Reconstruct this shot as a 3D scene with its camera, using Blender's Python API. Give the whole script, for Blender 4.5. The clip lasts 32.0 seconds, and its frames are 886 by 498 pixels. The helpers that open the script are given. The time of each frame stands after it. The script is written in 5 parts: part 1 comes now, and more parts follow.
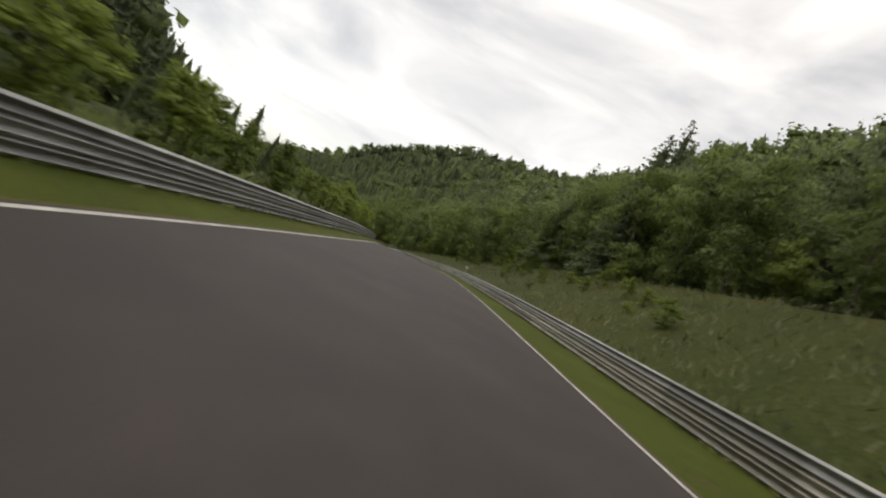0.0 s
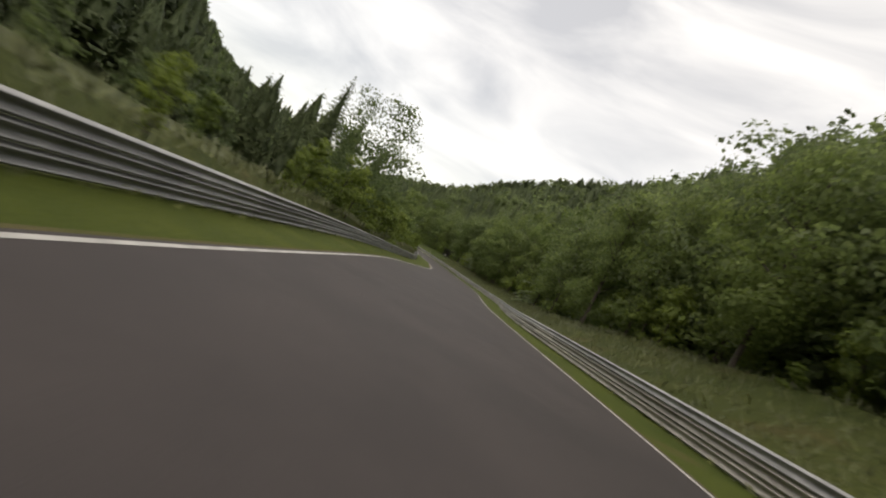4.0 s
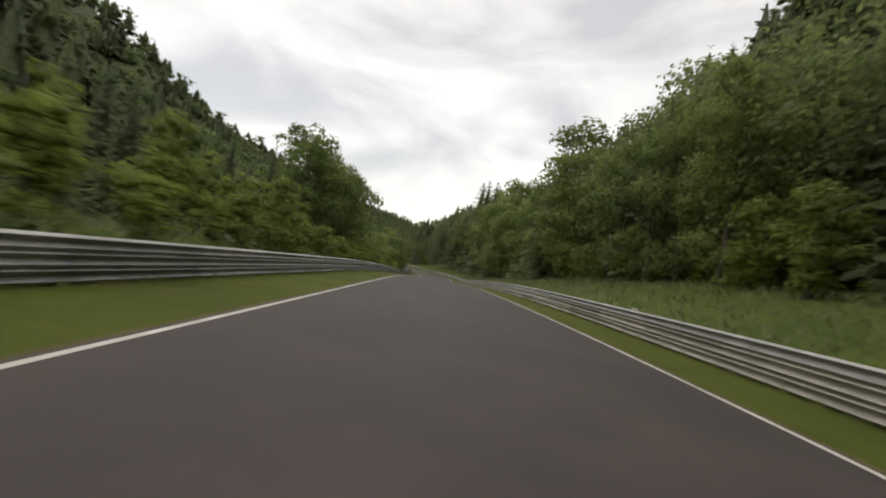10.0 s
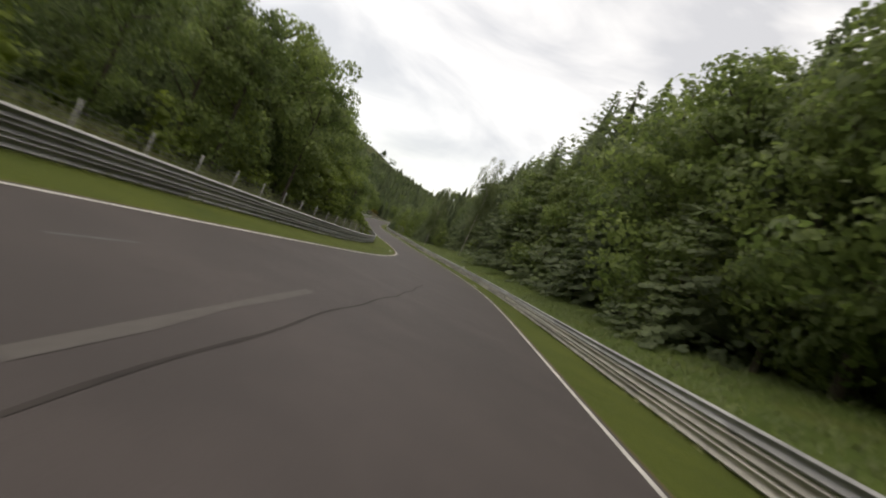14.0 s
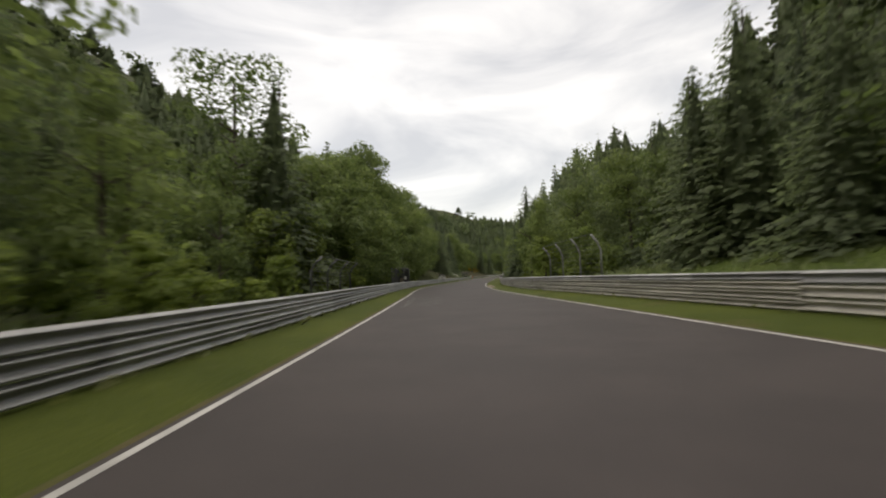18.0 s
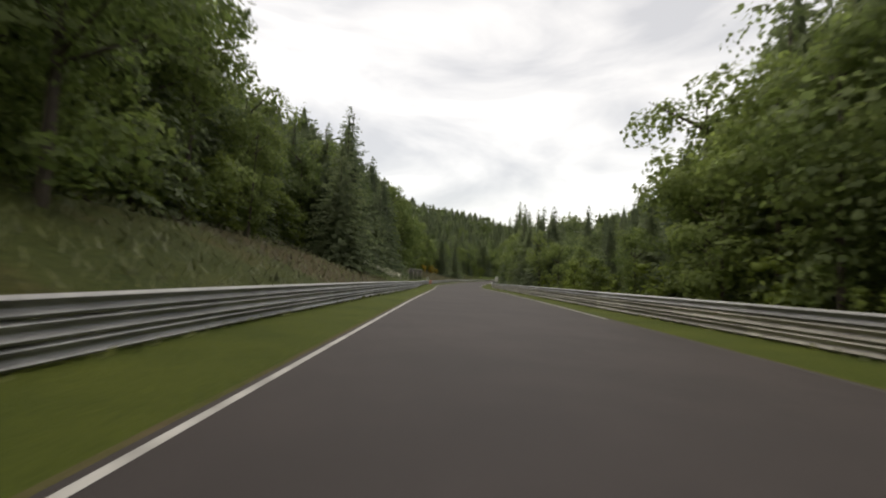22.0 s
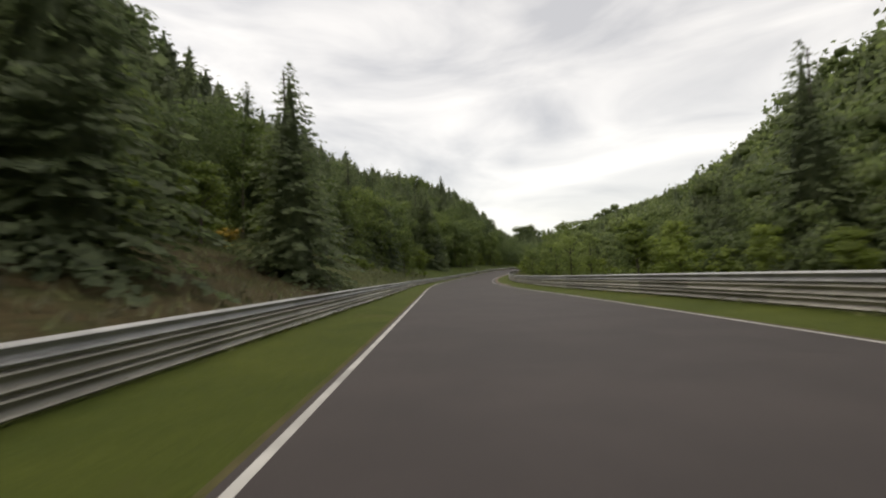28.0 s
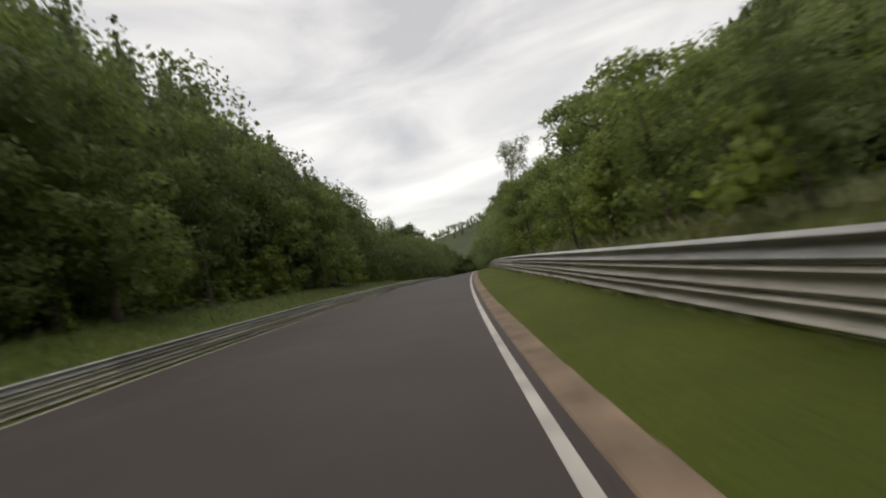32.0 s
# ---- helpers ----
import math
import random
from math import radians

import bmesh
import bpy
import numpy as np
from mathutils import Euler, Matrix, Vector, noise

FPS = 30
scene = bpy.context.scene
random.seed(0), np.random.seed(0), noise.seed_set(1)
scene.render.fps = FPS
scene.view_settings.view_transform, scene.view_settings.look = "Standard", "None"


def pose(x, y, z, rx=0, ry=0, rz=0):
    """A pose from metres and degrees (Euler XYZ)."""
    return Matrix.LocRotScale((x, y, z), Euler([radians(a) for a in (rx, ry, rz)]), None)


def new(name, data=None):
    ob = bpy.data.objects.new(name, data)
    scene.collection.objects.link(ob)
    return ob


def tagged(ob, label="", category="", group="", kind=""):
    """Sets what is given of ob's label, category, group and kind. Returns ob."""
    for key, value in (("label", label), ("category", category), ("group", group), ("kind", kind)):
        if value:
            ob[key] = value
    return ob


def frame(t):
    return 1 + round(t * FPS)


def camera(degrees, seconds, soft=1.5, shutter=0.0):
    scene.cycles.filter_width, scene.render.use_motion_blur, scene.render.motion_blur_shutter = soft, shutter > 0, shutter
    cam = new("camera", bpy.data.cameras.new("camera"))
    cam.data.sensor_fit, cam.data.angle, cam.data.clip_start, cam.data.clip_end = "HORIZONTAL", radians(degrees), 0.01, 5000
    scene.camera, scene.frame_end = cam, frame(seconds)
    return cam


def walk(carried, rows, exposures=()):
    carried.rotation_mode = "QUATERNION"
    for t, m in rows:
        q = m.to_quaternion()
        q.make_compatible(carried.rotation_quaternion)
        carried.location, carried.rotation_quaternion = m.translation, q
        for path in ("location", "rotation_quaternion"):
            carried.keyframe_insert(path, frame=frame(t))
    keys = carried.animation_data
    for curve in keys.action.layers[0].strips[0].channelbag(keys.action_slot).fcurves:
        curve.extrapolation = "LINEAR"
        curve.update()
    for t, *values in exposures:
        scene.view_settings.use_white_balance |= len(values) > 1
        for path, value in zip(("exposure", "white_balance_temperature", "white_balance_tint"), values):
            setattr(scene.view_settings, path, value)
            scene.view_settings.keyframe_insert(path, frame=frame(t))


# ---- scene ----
# camera: a low ride along a wooded race track
cam = camera(85.9, 32.0, soft=2.0, shutter=0.25)
RIDE = [
    (0.0, -0.264, 4.678, 1.363, 91.85, -24.64, -9.66),
    (0.5, 0.968, 15.504, 1.557, 91.92, -18.95, -8.31),
    (1.0, 2.471, 26.366, 1.716, 92.81, -17.61, -7.16),
    (1.5, 3.838, 37.416, 1.771, 92.60, -22.87, -5.60),
    (2.0, 4.891, 48.684, 1.742, 92.05, -28.87, -3.42),
    (2.5, 5.506, 60.316, 1.683, 91.54, -29.59, -0.57),
    (3.0, 5.546, 72.192, 1.518, 90.79, -31.60, 2.32),
    (3.5, 4.710, 84.044, 1.214, 90.38, -31.37, 5.36),
    (4.0, 3.764, 95.796, 0.924, 90.01, -28.59, 7.03),
    (4.5, 2.600, 107.616, 0.601, 89.92, -25.09, 7.01),
    (5.0, 1.461, 119.653, 0.232, 90.19, -22.64, 4.93),
    (5.5, 0.627, 131.998, -0.197, 90.44, -22.99, 3.17),
    (6.0, 0.049, 144.736, -0.663, 90.21, -27.76, 5.41),
    (6.5, -1.199, 157.848, -1.059, 91.37, -28.91, 8.25),
    (7.0, -2.802, 170.970, -1.351, 91.55, -27.55, 10.60),
    (7.5, -4.326, 183.915, -1.499, 91.07, -23.83, 13.08),
    (8.0, -6.684, 196.596, -1.641, 90.40, -25.35, 15.57),
    (8.5, -10.430, 208.790, -1.810, 90.51, -26.45, 17.77),
    (9.0, -14.543, 220.804, -1.915, 91.10, -26.14, 20.17),
    (9.5, -18.589, 232.924, -1.898, 91.58, -18.29, 22.53),
    (10.0, -23.141, 245.256, -1.893, 91.66, -9.02, 23.15),
    (10.5, -27.926, 257.794, -1.992, 93.07, -10.99, 20.97),
    (11.0, -32.837, 270.109, -2.157, 92.38, -8.72, 22.56),
    (11.5, -37.763, 282.237, -2.373, 90.41, -7.49, 23.59),
    (12.0, -42.713, 294.132, -2.679, 89.34, -3.18, 23.90),
    (12.5, -47.768, 305.748, -3.095, 89.04, -5.97, 24.12),
    (13.0, -52.963, 317.067, -3.534, 89.65, -12.67, 24.08),
    (13.5, -58.200, 328.166, -3.980, 89.94, -14.55, 25.06),
    (14.0, -63.668, 339.155, -4.351, 90.23, -24.22, 26.34),
    (14.5, -69.600, 350.051, -4.637, 90.40, -28.95, 28.76),
    (15.0, -75.611, 361.014, -4.905, 90.50, -31.96, 29.61),
    (15.5, -81.984, 371.781, -5.144, 90.95, -33.00, 31.42),
    (16.0, -88.963, 382.176, -5.329, 91.83, -31.81, 34.06),
    (16.5, -96.485, 392.387, -5.415, 92.68, -28.14, 36.47),
    (17.0, -104.135, 402.925, -5.326, 93.08, -21.77, 38.33),
    (17.5, -112.401, 413.319, -5.250, 94.18, -8.79, 39.29),
    (18.0, -120.791, 423.800, -5.138, 94.19, 1.92, 40.11),
    (18.5, -128.970, 434.559, -4.962, 93.50, 7.90, 38.86),
    (19.0, -137.105, 445.373, -4.786, 93.47, 3.84, 38.23),
    (19.5, -145.145, 456.157, -4.592, 94.28, 3.04, 37.62),
    (20.0, -152.953, 466.502, -4.406, 93.89, -2.11, 36.92),
    (20.5, -160.874, 476.181, -4.226, 94.25, -0.28, 36.48),
    (21.0, -168.671, 485.502, -4.039, 94.81, 3.57, 35.82),
    (21.5, -175.894, 494.792, -3.892, 94.60, 1.84, 34.48),
    (22.0, -182.694, 504.016, -3.732, 94.46, -2.46, 33.85),
    (22.5, -189.142, 513.234, -3.509, 94.40, -3.28, 33.60),
    (23.0, -195.321, 522.485, -3.290, 93.16, -1.14, 33.97),
    (23.5, -201.259, 531.834, -3.116, 92.62, 1.89, 33.51),
    (24.0, -207.493, 541.347, -2.954, 93.38, 1.59, 32.55),
    (24.5, -213.471, 551.175, -2.820, 92.70, 3.30, 32.21),
    (25.0, -219.380, 561.266, -2.672, 92.46, 3.35, 30.95),
    (25.5, -225.307, 571.635, -2.523, 93.07, 1.36, 29.89),
    (26.0, -231.607, 582.048, -2.322, 93.28, -0.80, 28.40),
    (26.5, -238.002, 592.766, -2.066, 93.54, -2.45, 27.14),
    (27.0, -244.357, 603.929, -1.775, 94.02, -2.93, 26.48),
    (27.5, -250.572, 615.635, -1.455, 94.51, -1.57, 25.95),
    (28.0, -256.468, 628.022, -1.162, 94.32, 2.32, 25.04),
    (28.5, -262.074, 640.888, -0.853, 93.50, 6.86, 24.46),
    (29.0, -267.288, 654.051, -0.590, 93.69, 13.73, 23.04),
    (29.5, -272.208, 667.884, -0.364, 93.94, 17.93, 21.16),
    (30.0, -276.753, 682.117, -0.080, 94.21, 20.72, 18.86),
    (30.5, -281.057, 696.553, 0.329, 94.02, 12.93, 15.83),
    (31.0, -284.878, 711.284, 0.856, 94.79, 17.75, 15.24),
    (31.5, -288.246, 726.330, 1.500, 94.84, 20.90, 13.30),
    (32.0, -291.155, 741.538, 2.229, 94.98, 12.29, 10.85),
]
walk(cam, [(r[0], pose(*r[1:])) for r in RIDE], [(0, 0.22, 7150, 11), (6, 0.22, 7150, 11), (8, 0.24, 7150, 11), (10, 0.2, 7150, 11), (14, 0.34, 7150, 11), (17, 0.2, 7150, 11), (20, 0.28, 7150, 11), (25, 0.28, 7150, 11), (28, 0.12, 7150, 11), (30, 0.06, 7150, 11), (32, 0.04, 7150, 11)])

# ---- sky and light: a high, bright overcast ----
world = bpy.data.worlds.new("overcast_sky")
scene.world = world
world.use_nodes = True
wn = world.node_tree.nodes
wl = world.node_tree.links
wn.clear()
w_out = wn.new("ShaderNodeOutputWorld")
w_bg = wn.new("ShaderNodeBackground")
w_sky = wn.new("ShaderNodeTexSky")
w_sky.sky_type = "NISHITA"
w_sky.sun_disc = False
w_sky.sun_elevation = radians(78)
w_sky.sun_rotation = radians(-100)
w_bg2 = wn.new("ShaderNodeBackground")
w_mix = wn.new("ShaderNodeAddShader")
w_co = wn.new("ShaderNodeTexCoord")
w_map = wn.new("ShaderNodeMapping")
w_map.inputs["Scale"].default_value = (1.0, 1.0, 3.2)
w_noise = wn.new("ShaderNodeTexNoise")
w_noise.inputs["Scale"].default_value = 2.3
w_noise.inputs["Detail"].default_value = 6
w_noise.inputs["Roughness"].default_value = 0.5
w_noise.inputs["Distortion"].default_value = 0.6
w_ramp = wn.new("ShaderNodeValToRGB")
w_ramp.color_ramp.elements[0].position = 0.37
w_ramp.color_ramp.elements[0].color = (0.5, 0.495, 0.485, 1)
w_ramp.color_ramp.elements[1].position = 0.71
w_ramp.color_ramp.elements[1].color = (1.0, 0.985, 0.94, 1)
wl.new(w_co.outputs["Generated"], w_map.inputs["Vector"])
wl.new(w_map.outputs["Vector"], w_noise.inputs["Vector"])
wl.new(w_noise.outputs["Fac"], w_ramp.inputs["Fac"])
wl.new(w_ramp.outputs["Color"], w_bg2.inputs["Color"])
w_bg2.inputs["Strength"].default_value = 0.94
wl.new(w_sky.outputs["Color"], w_bg.inputs["Color"])
w_bg.inputs["Strength"].default_value = 0.05
wl.new(w_bg.outputs["Background"], w_mix.inputs[0])
wl.new(w_bg2.outputs["Background"], w_mix.inputs[1])
wl.new(w_mix.outputs["Shader"], w_out.inputs["Surface"])

sun_data = bpy.data.lights.new("sun", "SUN")
sun_data.energy = 1.65
sun_data.angle = radians(110)
sun_data.color = (1.0, 0.94, 0.84)
sun = new("sun", sun_data)
sun.rotation_euler = (radians(18), 0, radians(-60))


# ---- materials ----
def material(name, rough=0.8, metal=0.0):
    m = bpy.data.materials.new(name)
    m.use_nodes = True
    nt = m.node_tree
    b = nt.nodes["Principled BSDF"]
    b.inputs["Roughness"].default_value = rough
    b.inputs["Metallic"].default_value = metal
    return m, nt, b


def ramp(nt, fac, stops):
    r = nt.nodes.new("ShaderNodeValToRGB")
    while len(r.color_ramp.elements) < len(stops):
        r.color_ramp.elements.new(0.5)
    for e, (p, c) in zip(r.color_ramp.elements, stops):
        e.position = p
        e.color = (*c, 1)
    nt.links.new(fac, r.inputs["Fac"])
    return r.outputs["Color"]


def noise_tex(nt, scale, detail=4, rough=0.55, vec=None, stretch=None):
    n = nt.nodes.new("ShaderNodeTexNoise")
    n.inputs["Scale"].default_value = scale
    n.inputs["Detail"].default_value = detail
    n.inputs["Roughness"].default_value = rough
    if vec is None:
        vec = nt.nodes.new("ShaderNodeNewGeometry").outputs["Position"]
    if stretch:
        mp = nt.nodes.new("ShaderNodeMapping")
        mp.inputs["Scale"].default_value = stretch
        nt.links.new(vec, mp.inputs["Vector"])
        vec = mp.outputs["Vector"]
    nt.links.new(vec, n.inputs["Vector"])
    return n.outputs["Fac"]


def mix_col(nt, fac, a, b, mode="MIX"):
    n = nt.nodes.new("ShaderNodeMix")
    n.data_type = "RGBA"
    n.blend_type = mode
    for sock, v in ((n.inputs[0], fac), (n.inputs[6], a), (n.inputs[7], b)):
        if isinstance(v, (int, float)):
            sock.default_value = v
        elif isinstance(v, tuple):
            sock.default_value = (*v, 1)
        else:
            nt.links.new(v, sock)
    return n.outputs[2]


def bump(nt, b, height, strength=0.3, distance=0.02):
    n = nt.nodes.new("ShaderNodeBump")
    n.inputs["Strength"].default_value = strength
    n.inputs["Distance"].default_value = distance
    nt.links.new(height, n.inputs["Height"])
    nt.links.new(n.outputs["Normal"], b.inputs["Normal"])


def asphalt_mat():
    m, nt, b = material("asphalt", 0.75)
    big = noise_tex(nt, 0.12, 5, 0.6)
    base = ramp(nt, big, [(0.25, (0.0345, 0.0292, 0.0285)), (0.75, (0.0478, 0.04, 0.039))])
    fine = noise_tex(nt, 90, 3, 0.7)
    grain = ramp(nt, fine, [(0.3, (0.7, 0.7, 0.7)), (0.7, (1.3, 1.3, 1.3))])
    col = mix_col(nt, 1.0, base, grain, "MULTIPLY")
    stain = noise_tex(nt, 0.5, 6, 0.65)
    st = ramp(nt, stain, [(0.42, (0.86, 0.85, 0.85)), (0.62, (1.08, 1.06, 1.05))])
    col = mix_col(nt, 1.0, col, st, "MULTIPLY")
    nt.links.new(col, b.inputs["Base Color"])
    b.inputs["Specular IOR Level"].default_value = 0.3
    bump(nt, b, fine, 0.25, 0.01)
    return m


def ground_mat(name, stops, scale=0.35, fine_scale=14, dirt=None):
    m, nt, b = material(name, 0.9)
    big = noise_tex(nt, scale, 6, 0.6)
    col = ramp(nt, big, stops)
    fine = noise_tex(nt, fine_scale, 5, 0.7)
    g = ramp(nt, fine, [(0.3, (0.55, 0.6, 0.5)), (0.7, (1.35, 1.3, 1.25))])
    col = mix_col(nt, 1.0, col, g, "MULTIPLY")
    if dirt:
        dn = noise_tex(nt, dirt[1], 4, 0.6)
        f = ramp(nt, dn, [(dirt[2], (0, 0, 0)), (dirt[2] + 0.1, (1, 1, 1))])
        col = mix_col(nt, f, col, dirt[0])
    nt.links.new(col, b.inputs["Base Color"])
    b.inputs["Specular IOR Level"].default_value = 0.15
    bump(nt, b, fine, 0.6, 0.06)
    return m


def leaf_mat(name, dark, light, trans=0.3, fine=3.2):
    m, nt, b = material(name, 0.6)
    geo = nt.nodes.new("ShaderNodeNewGeometry")
    info = nt.nodes.new("ShaderNodeObjectInfo")
    patch = noise_tex(nt, 0.8, 3, 0.6)
    a1 = nt.nodes.new("ShaderNodeMath")
    a1.operation = "MULTIPLY_ADD"
    a1.inputs[1].default_value = 0.22
    nt.links.new(geo.outputs["Random Per Island"], a1.inputs[0])
    nt.links.new(patch, a1.inputs[2])
    a2 = nt.nodes.new("ShaderNodeMath")
    a2.operation = "MULTIPLY_ADD"
    a2.inputs[1].default_value = 0.5
    nt.links.new(info.outputs["Random"], a2.inputs[0])
    nt.links.new(a1.outputs[0], a2.inputs[2])
    col = ramp(nt, a2.outputs[0], [(0.4, dark), (1.15, light)])
    big = noise_tex(nt, 0.09, 3, 0.6)
    v = ramp(nt, big, [(0.35, (0.8, 0.82, 0.8)), (0.65, (1.22, 1.2, 1.05))])
    col = mix_col(nt, 1.0, col, v, "MULTIPLY")
    speck = noise_tex(nt, fine, 5, 0.72)
    g = ramp(nt, speck, [(0.36, (0.7, 0.72, 0.7)), (0.5, (1.0, 1.0, 1.0)), (0.66, (1.3, 1.27, 1.17))])
    col = mix_col(nt, 1.0, col, g, "MULTIPLY")
    nt.links.new(col, b.inputs["Base Color"])
    b.inputs["Specular IOR Level"].default_value = 0.5
    bump(nt, b, speck, 0.5 if fine < 5 else 0.1, 0.2 if fine < 5 else 0.03)
    tr = nt.nodes.new("ShaderNodeBsdfTranslucent")
    nt.links.new(col, tr.inputs["Color"])
    mx = nt.nodes.new("ShaderNodeMixShader")
    mx.inputs[0].default_value = trans
    nt.links.new(b.outputs[0], mx.inputs[1])
    nt.links.new(tr.outputs[0], mx.inputs[2])
    nt.links.new(mx.outputs[0], nt.nodes["Material Output"].inputs["Surface"])
    return m


def plain_mat(name, dark, light, rough=0.8, metal=0.0, scale=3.0, stretch=None, bump_s=0.2, vary=(0.86, 1.1)):
    m, nt, b = material(name, rough, metal)
    n = noise_tex(nt, scale, 6, 0.65, None, stretch)
    col = ramp(nt, n, [(0.3, dark), (0.7, light)])
    info = nt.nodes.new("ShaderNodeObjectInfo")
    v = ramp(nt, info.outputs["Random"], [(0.0, (vary[0],) * 3), (1.0, (vary[1],) * 3)])
    col = mix_col(nt, 1.0, col, v, "MULTIPLY")
    nt.links.new(col, b.inputs["Base Color"])
    bump(nt, b, noise_tex(nt, scale * 12, 3, 0.6), bump_s, 0.005)
    return m


M_ASPHALT = asphalt_mat()
M_PAINT = plain_mat("road_paint", (0.25, 0.245, 0.23), (0.5, 0.49, 0.465), 0.7, 0, 1.6)
M_FAINT = plain_mat("worn_paint", (0.045, 0.042, 0.036), (0.11, 0.105, 0.085), 0.8, 0, 2.5)
M_VERGE = ground_mat("mown_grass", [(0.3, (0.045, 0.063, 0.0095)), (0.7, (0.075, 0.092, 0.015))], 0.4, 22, ((0.08, 0.072, 0.025), 0.3, 0.63))
M_EDGE = ground_mat("worn_grass_edge", [(0.35, (0.075, 0.08, 0.025)), (0.65, (0.105, 0.085, 0.05))], 0.8, 18)
M_WILD = ground_mat("rough_grass", [(0.3, (0.032, 0.045, 0.0105)), (0.55, (0.048, 0.058, 0.0145)), (0.75, (0.066, 0.054, 0.021))], 0.25, 5)
M_HEATH = ground_mat("heath_ground", [(0.3, (0.036, 0.045, 0.014)), (0.5, (0.058, 0.044, 0.022)), (0.7, (0.04, 0.053, 0.015))], 0.3, 5)
M_FLOOR = ground_mat("forest_floor", [(0.3, (0.04, 0.05, 0.022)), (0.7, (0.07, 0.08, 0.035))], 0.2, 4)
M_FAR = ground_mat("far_forest_floor", [(0.3, (0.03, 0.042, 0.02)), (0.7, (0.05, 0.066, 0.03))], 0.03, 0.4)
M_MEADOW = ground_mat("meadow_grass", [(0.3, (0.042, 0.066, 0.013)), (0.55, (0.064, 0.09, 0.019)), (0.75, (0.08, 0.088, 0.025))], 0.25, 5)
M_STEEL = plain_mat("galvanised_steel", (0.19, 0.192, 0.195), (0.36, 0.36, 0.358), 0.45, 0.25, 1.5, (1, 1, 6), vary=(0.72, 1.22))
M_POST = plain_mat("post_steel", (0.2, 0.2, 0.2), (0.32, 0.32, 0.31), 0.6, 0.5)
M_BARK = plain_mat("bark", (0.05, 0.04, 0.03), (0.12, 0.10, 0.08), 0.9, 0, 6, (1, 1, 0.3), 0.6)
M_LEAF = leaf_mat("broad_leaves", (0.101, 0.151, 0.048), (0.196, 0.255, 0.083), 0.6)
M_BUSH = leaf_mat("bush_leaves", (0.098, 0.148, 0.026), (0.21, 0.272, 0.057), 0.55)
M_NEEDLE = leaf_mat("spruce_needles", (0.109, 0.145, 0.083), (0.178, 0.224, 0.121), 0.6)
M_BIRCH_LEAF = leaf_mat("birch_leaves", (0.083, 0.112, 0.048), (0.166, 0.201, 0.089), 0.6)
M_BIRCH = plain_mat("birch_bark", (0.16, 0.15, 0.13), (0.5, 0.48, 0.44), 0.8, 0, 5, (1, 1, 3), 0.4)
M_BROOM = leaf_mat("yellow_broom", (0.2, 0.15, 0.02), (0.48, 0.34, 0.035), 0.3)
M_WOODS = leaf_mat("far_leaves", (0.095, 0.140, 0.059), (0.178, 0.229, 0.092), 0.6, 1.6)


# ---- the line of the road ----
# the road: curvature, grade, crossfall and widths at even steps along its middle line, from 20 m behind the start
CURVE = [-0.0230835, -0.0144416, -0.0052609, 0.0016577, 0.0018516, 0.0013926, 0.0034949, 0.0053255, 0.0040321, -0.0014715, -0.003976, -0.0014236, 0.0036921, 0.0073718, 0.0041159, 0.0001696, 0.001922, 0.0048839, 0.0029914, 0.0009923, 0.0003262, 0.0003201, 0.0001156, -0.0006091, -0.0012357, -0.0012716, 0.0013768, 0.0062697, 0.007751, 0.0046442, 0.0008781, -0.0000032, 0.0002842, 0.0009845, -0.0012735, -0.0041379, -0.0033758, -0.0013, -0.0002722, 0.0000146, 0.0003539, 0.0003585, 0.0005414, -0.0007443, -0.0034157, -0.0033412, -0.0016804, -0.000906, -0.0001827, 0.0005622, -0.0000331, -0.0017006, -0.0039975, -0.0043048, -0.0043328, -0.0028589, -0.0022742, -0.0019565, -0.0012149, -0.0006155, -0.0001664, 0.000144, 0.0003307, 0.0004169, 0.0004289, 0.0003918, 0.0003277, 0.0002533, 0.0001808, 0.0001173, 0.0000664, 0.0000288, 0.0000033, -0.0000121, -0.0000198, -0.000022, -0.0000209, -0.0000177, -0.0000137, -0.0000094, -0.0000051, -0.000001, 0.0000031]
GRADE = [0.02625, 0.01932, 0.01203, -0.00655, -0.0223, -0.03143, -0.03561, -0.02746, -0.01423, -0.01261, -0.00075, -0.00435, -0.01541, -0.03222, -0.03465, -0.02618, -0.01557, -0.00327, 0.00088, 0.01092, 0.01201, 0.01305, 0.01463, 0.01723, 0.01533, 0.01224, 0.01386, 0.02105, 0.02434, 0.02158, 0.01601, 0.02282, 0.03326, 0.04694, 0.05289, 0.04193, 0.0299, 0.01964, 0.01148, 0.00542, 0.00122, -0.00142, -0.00287, -0.00345, -0.00345, -0.00308, -0.0025, -0.00183, -0.00112, -0.00041]
BANK = [-0.0285, -0.017, -0.0079, 0.0128, 0.0237, 0.0111, 0.0085, -0.0157, -0.0052, -0.0146, -0.0065, 0.0014, -0.0018, 0.0156, 0.0315, 0.0338, 0.0164, 0.0051, -0.0084, -0.0069, -0.0114, -0.0072, -0.0156, 0.0021, 0.0041, -0.0083, -0.0074, -0.0004, -0.0164, -0.0106, -0.0018, 0.0015, 0.002, 0.0014, 0.0007, 0.0002, -0, -0.0001, -0.0001, -0, -0, 0]
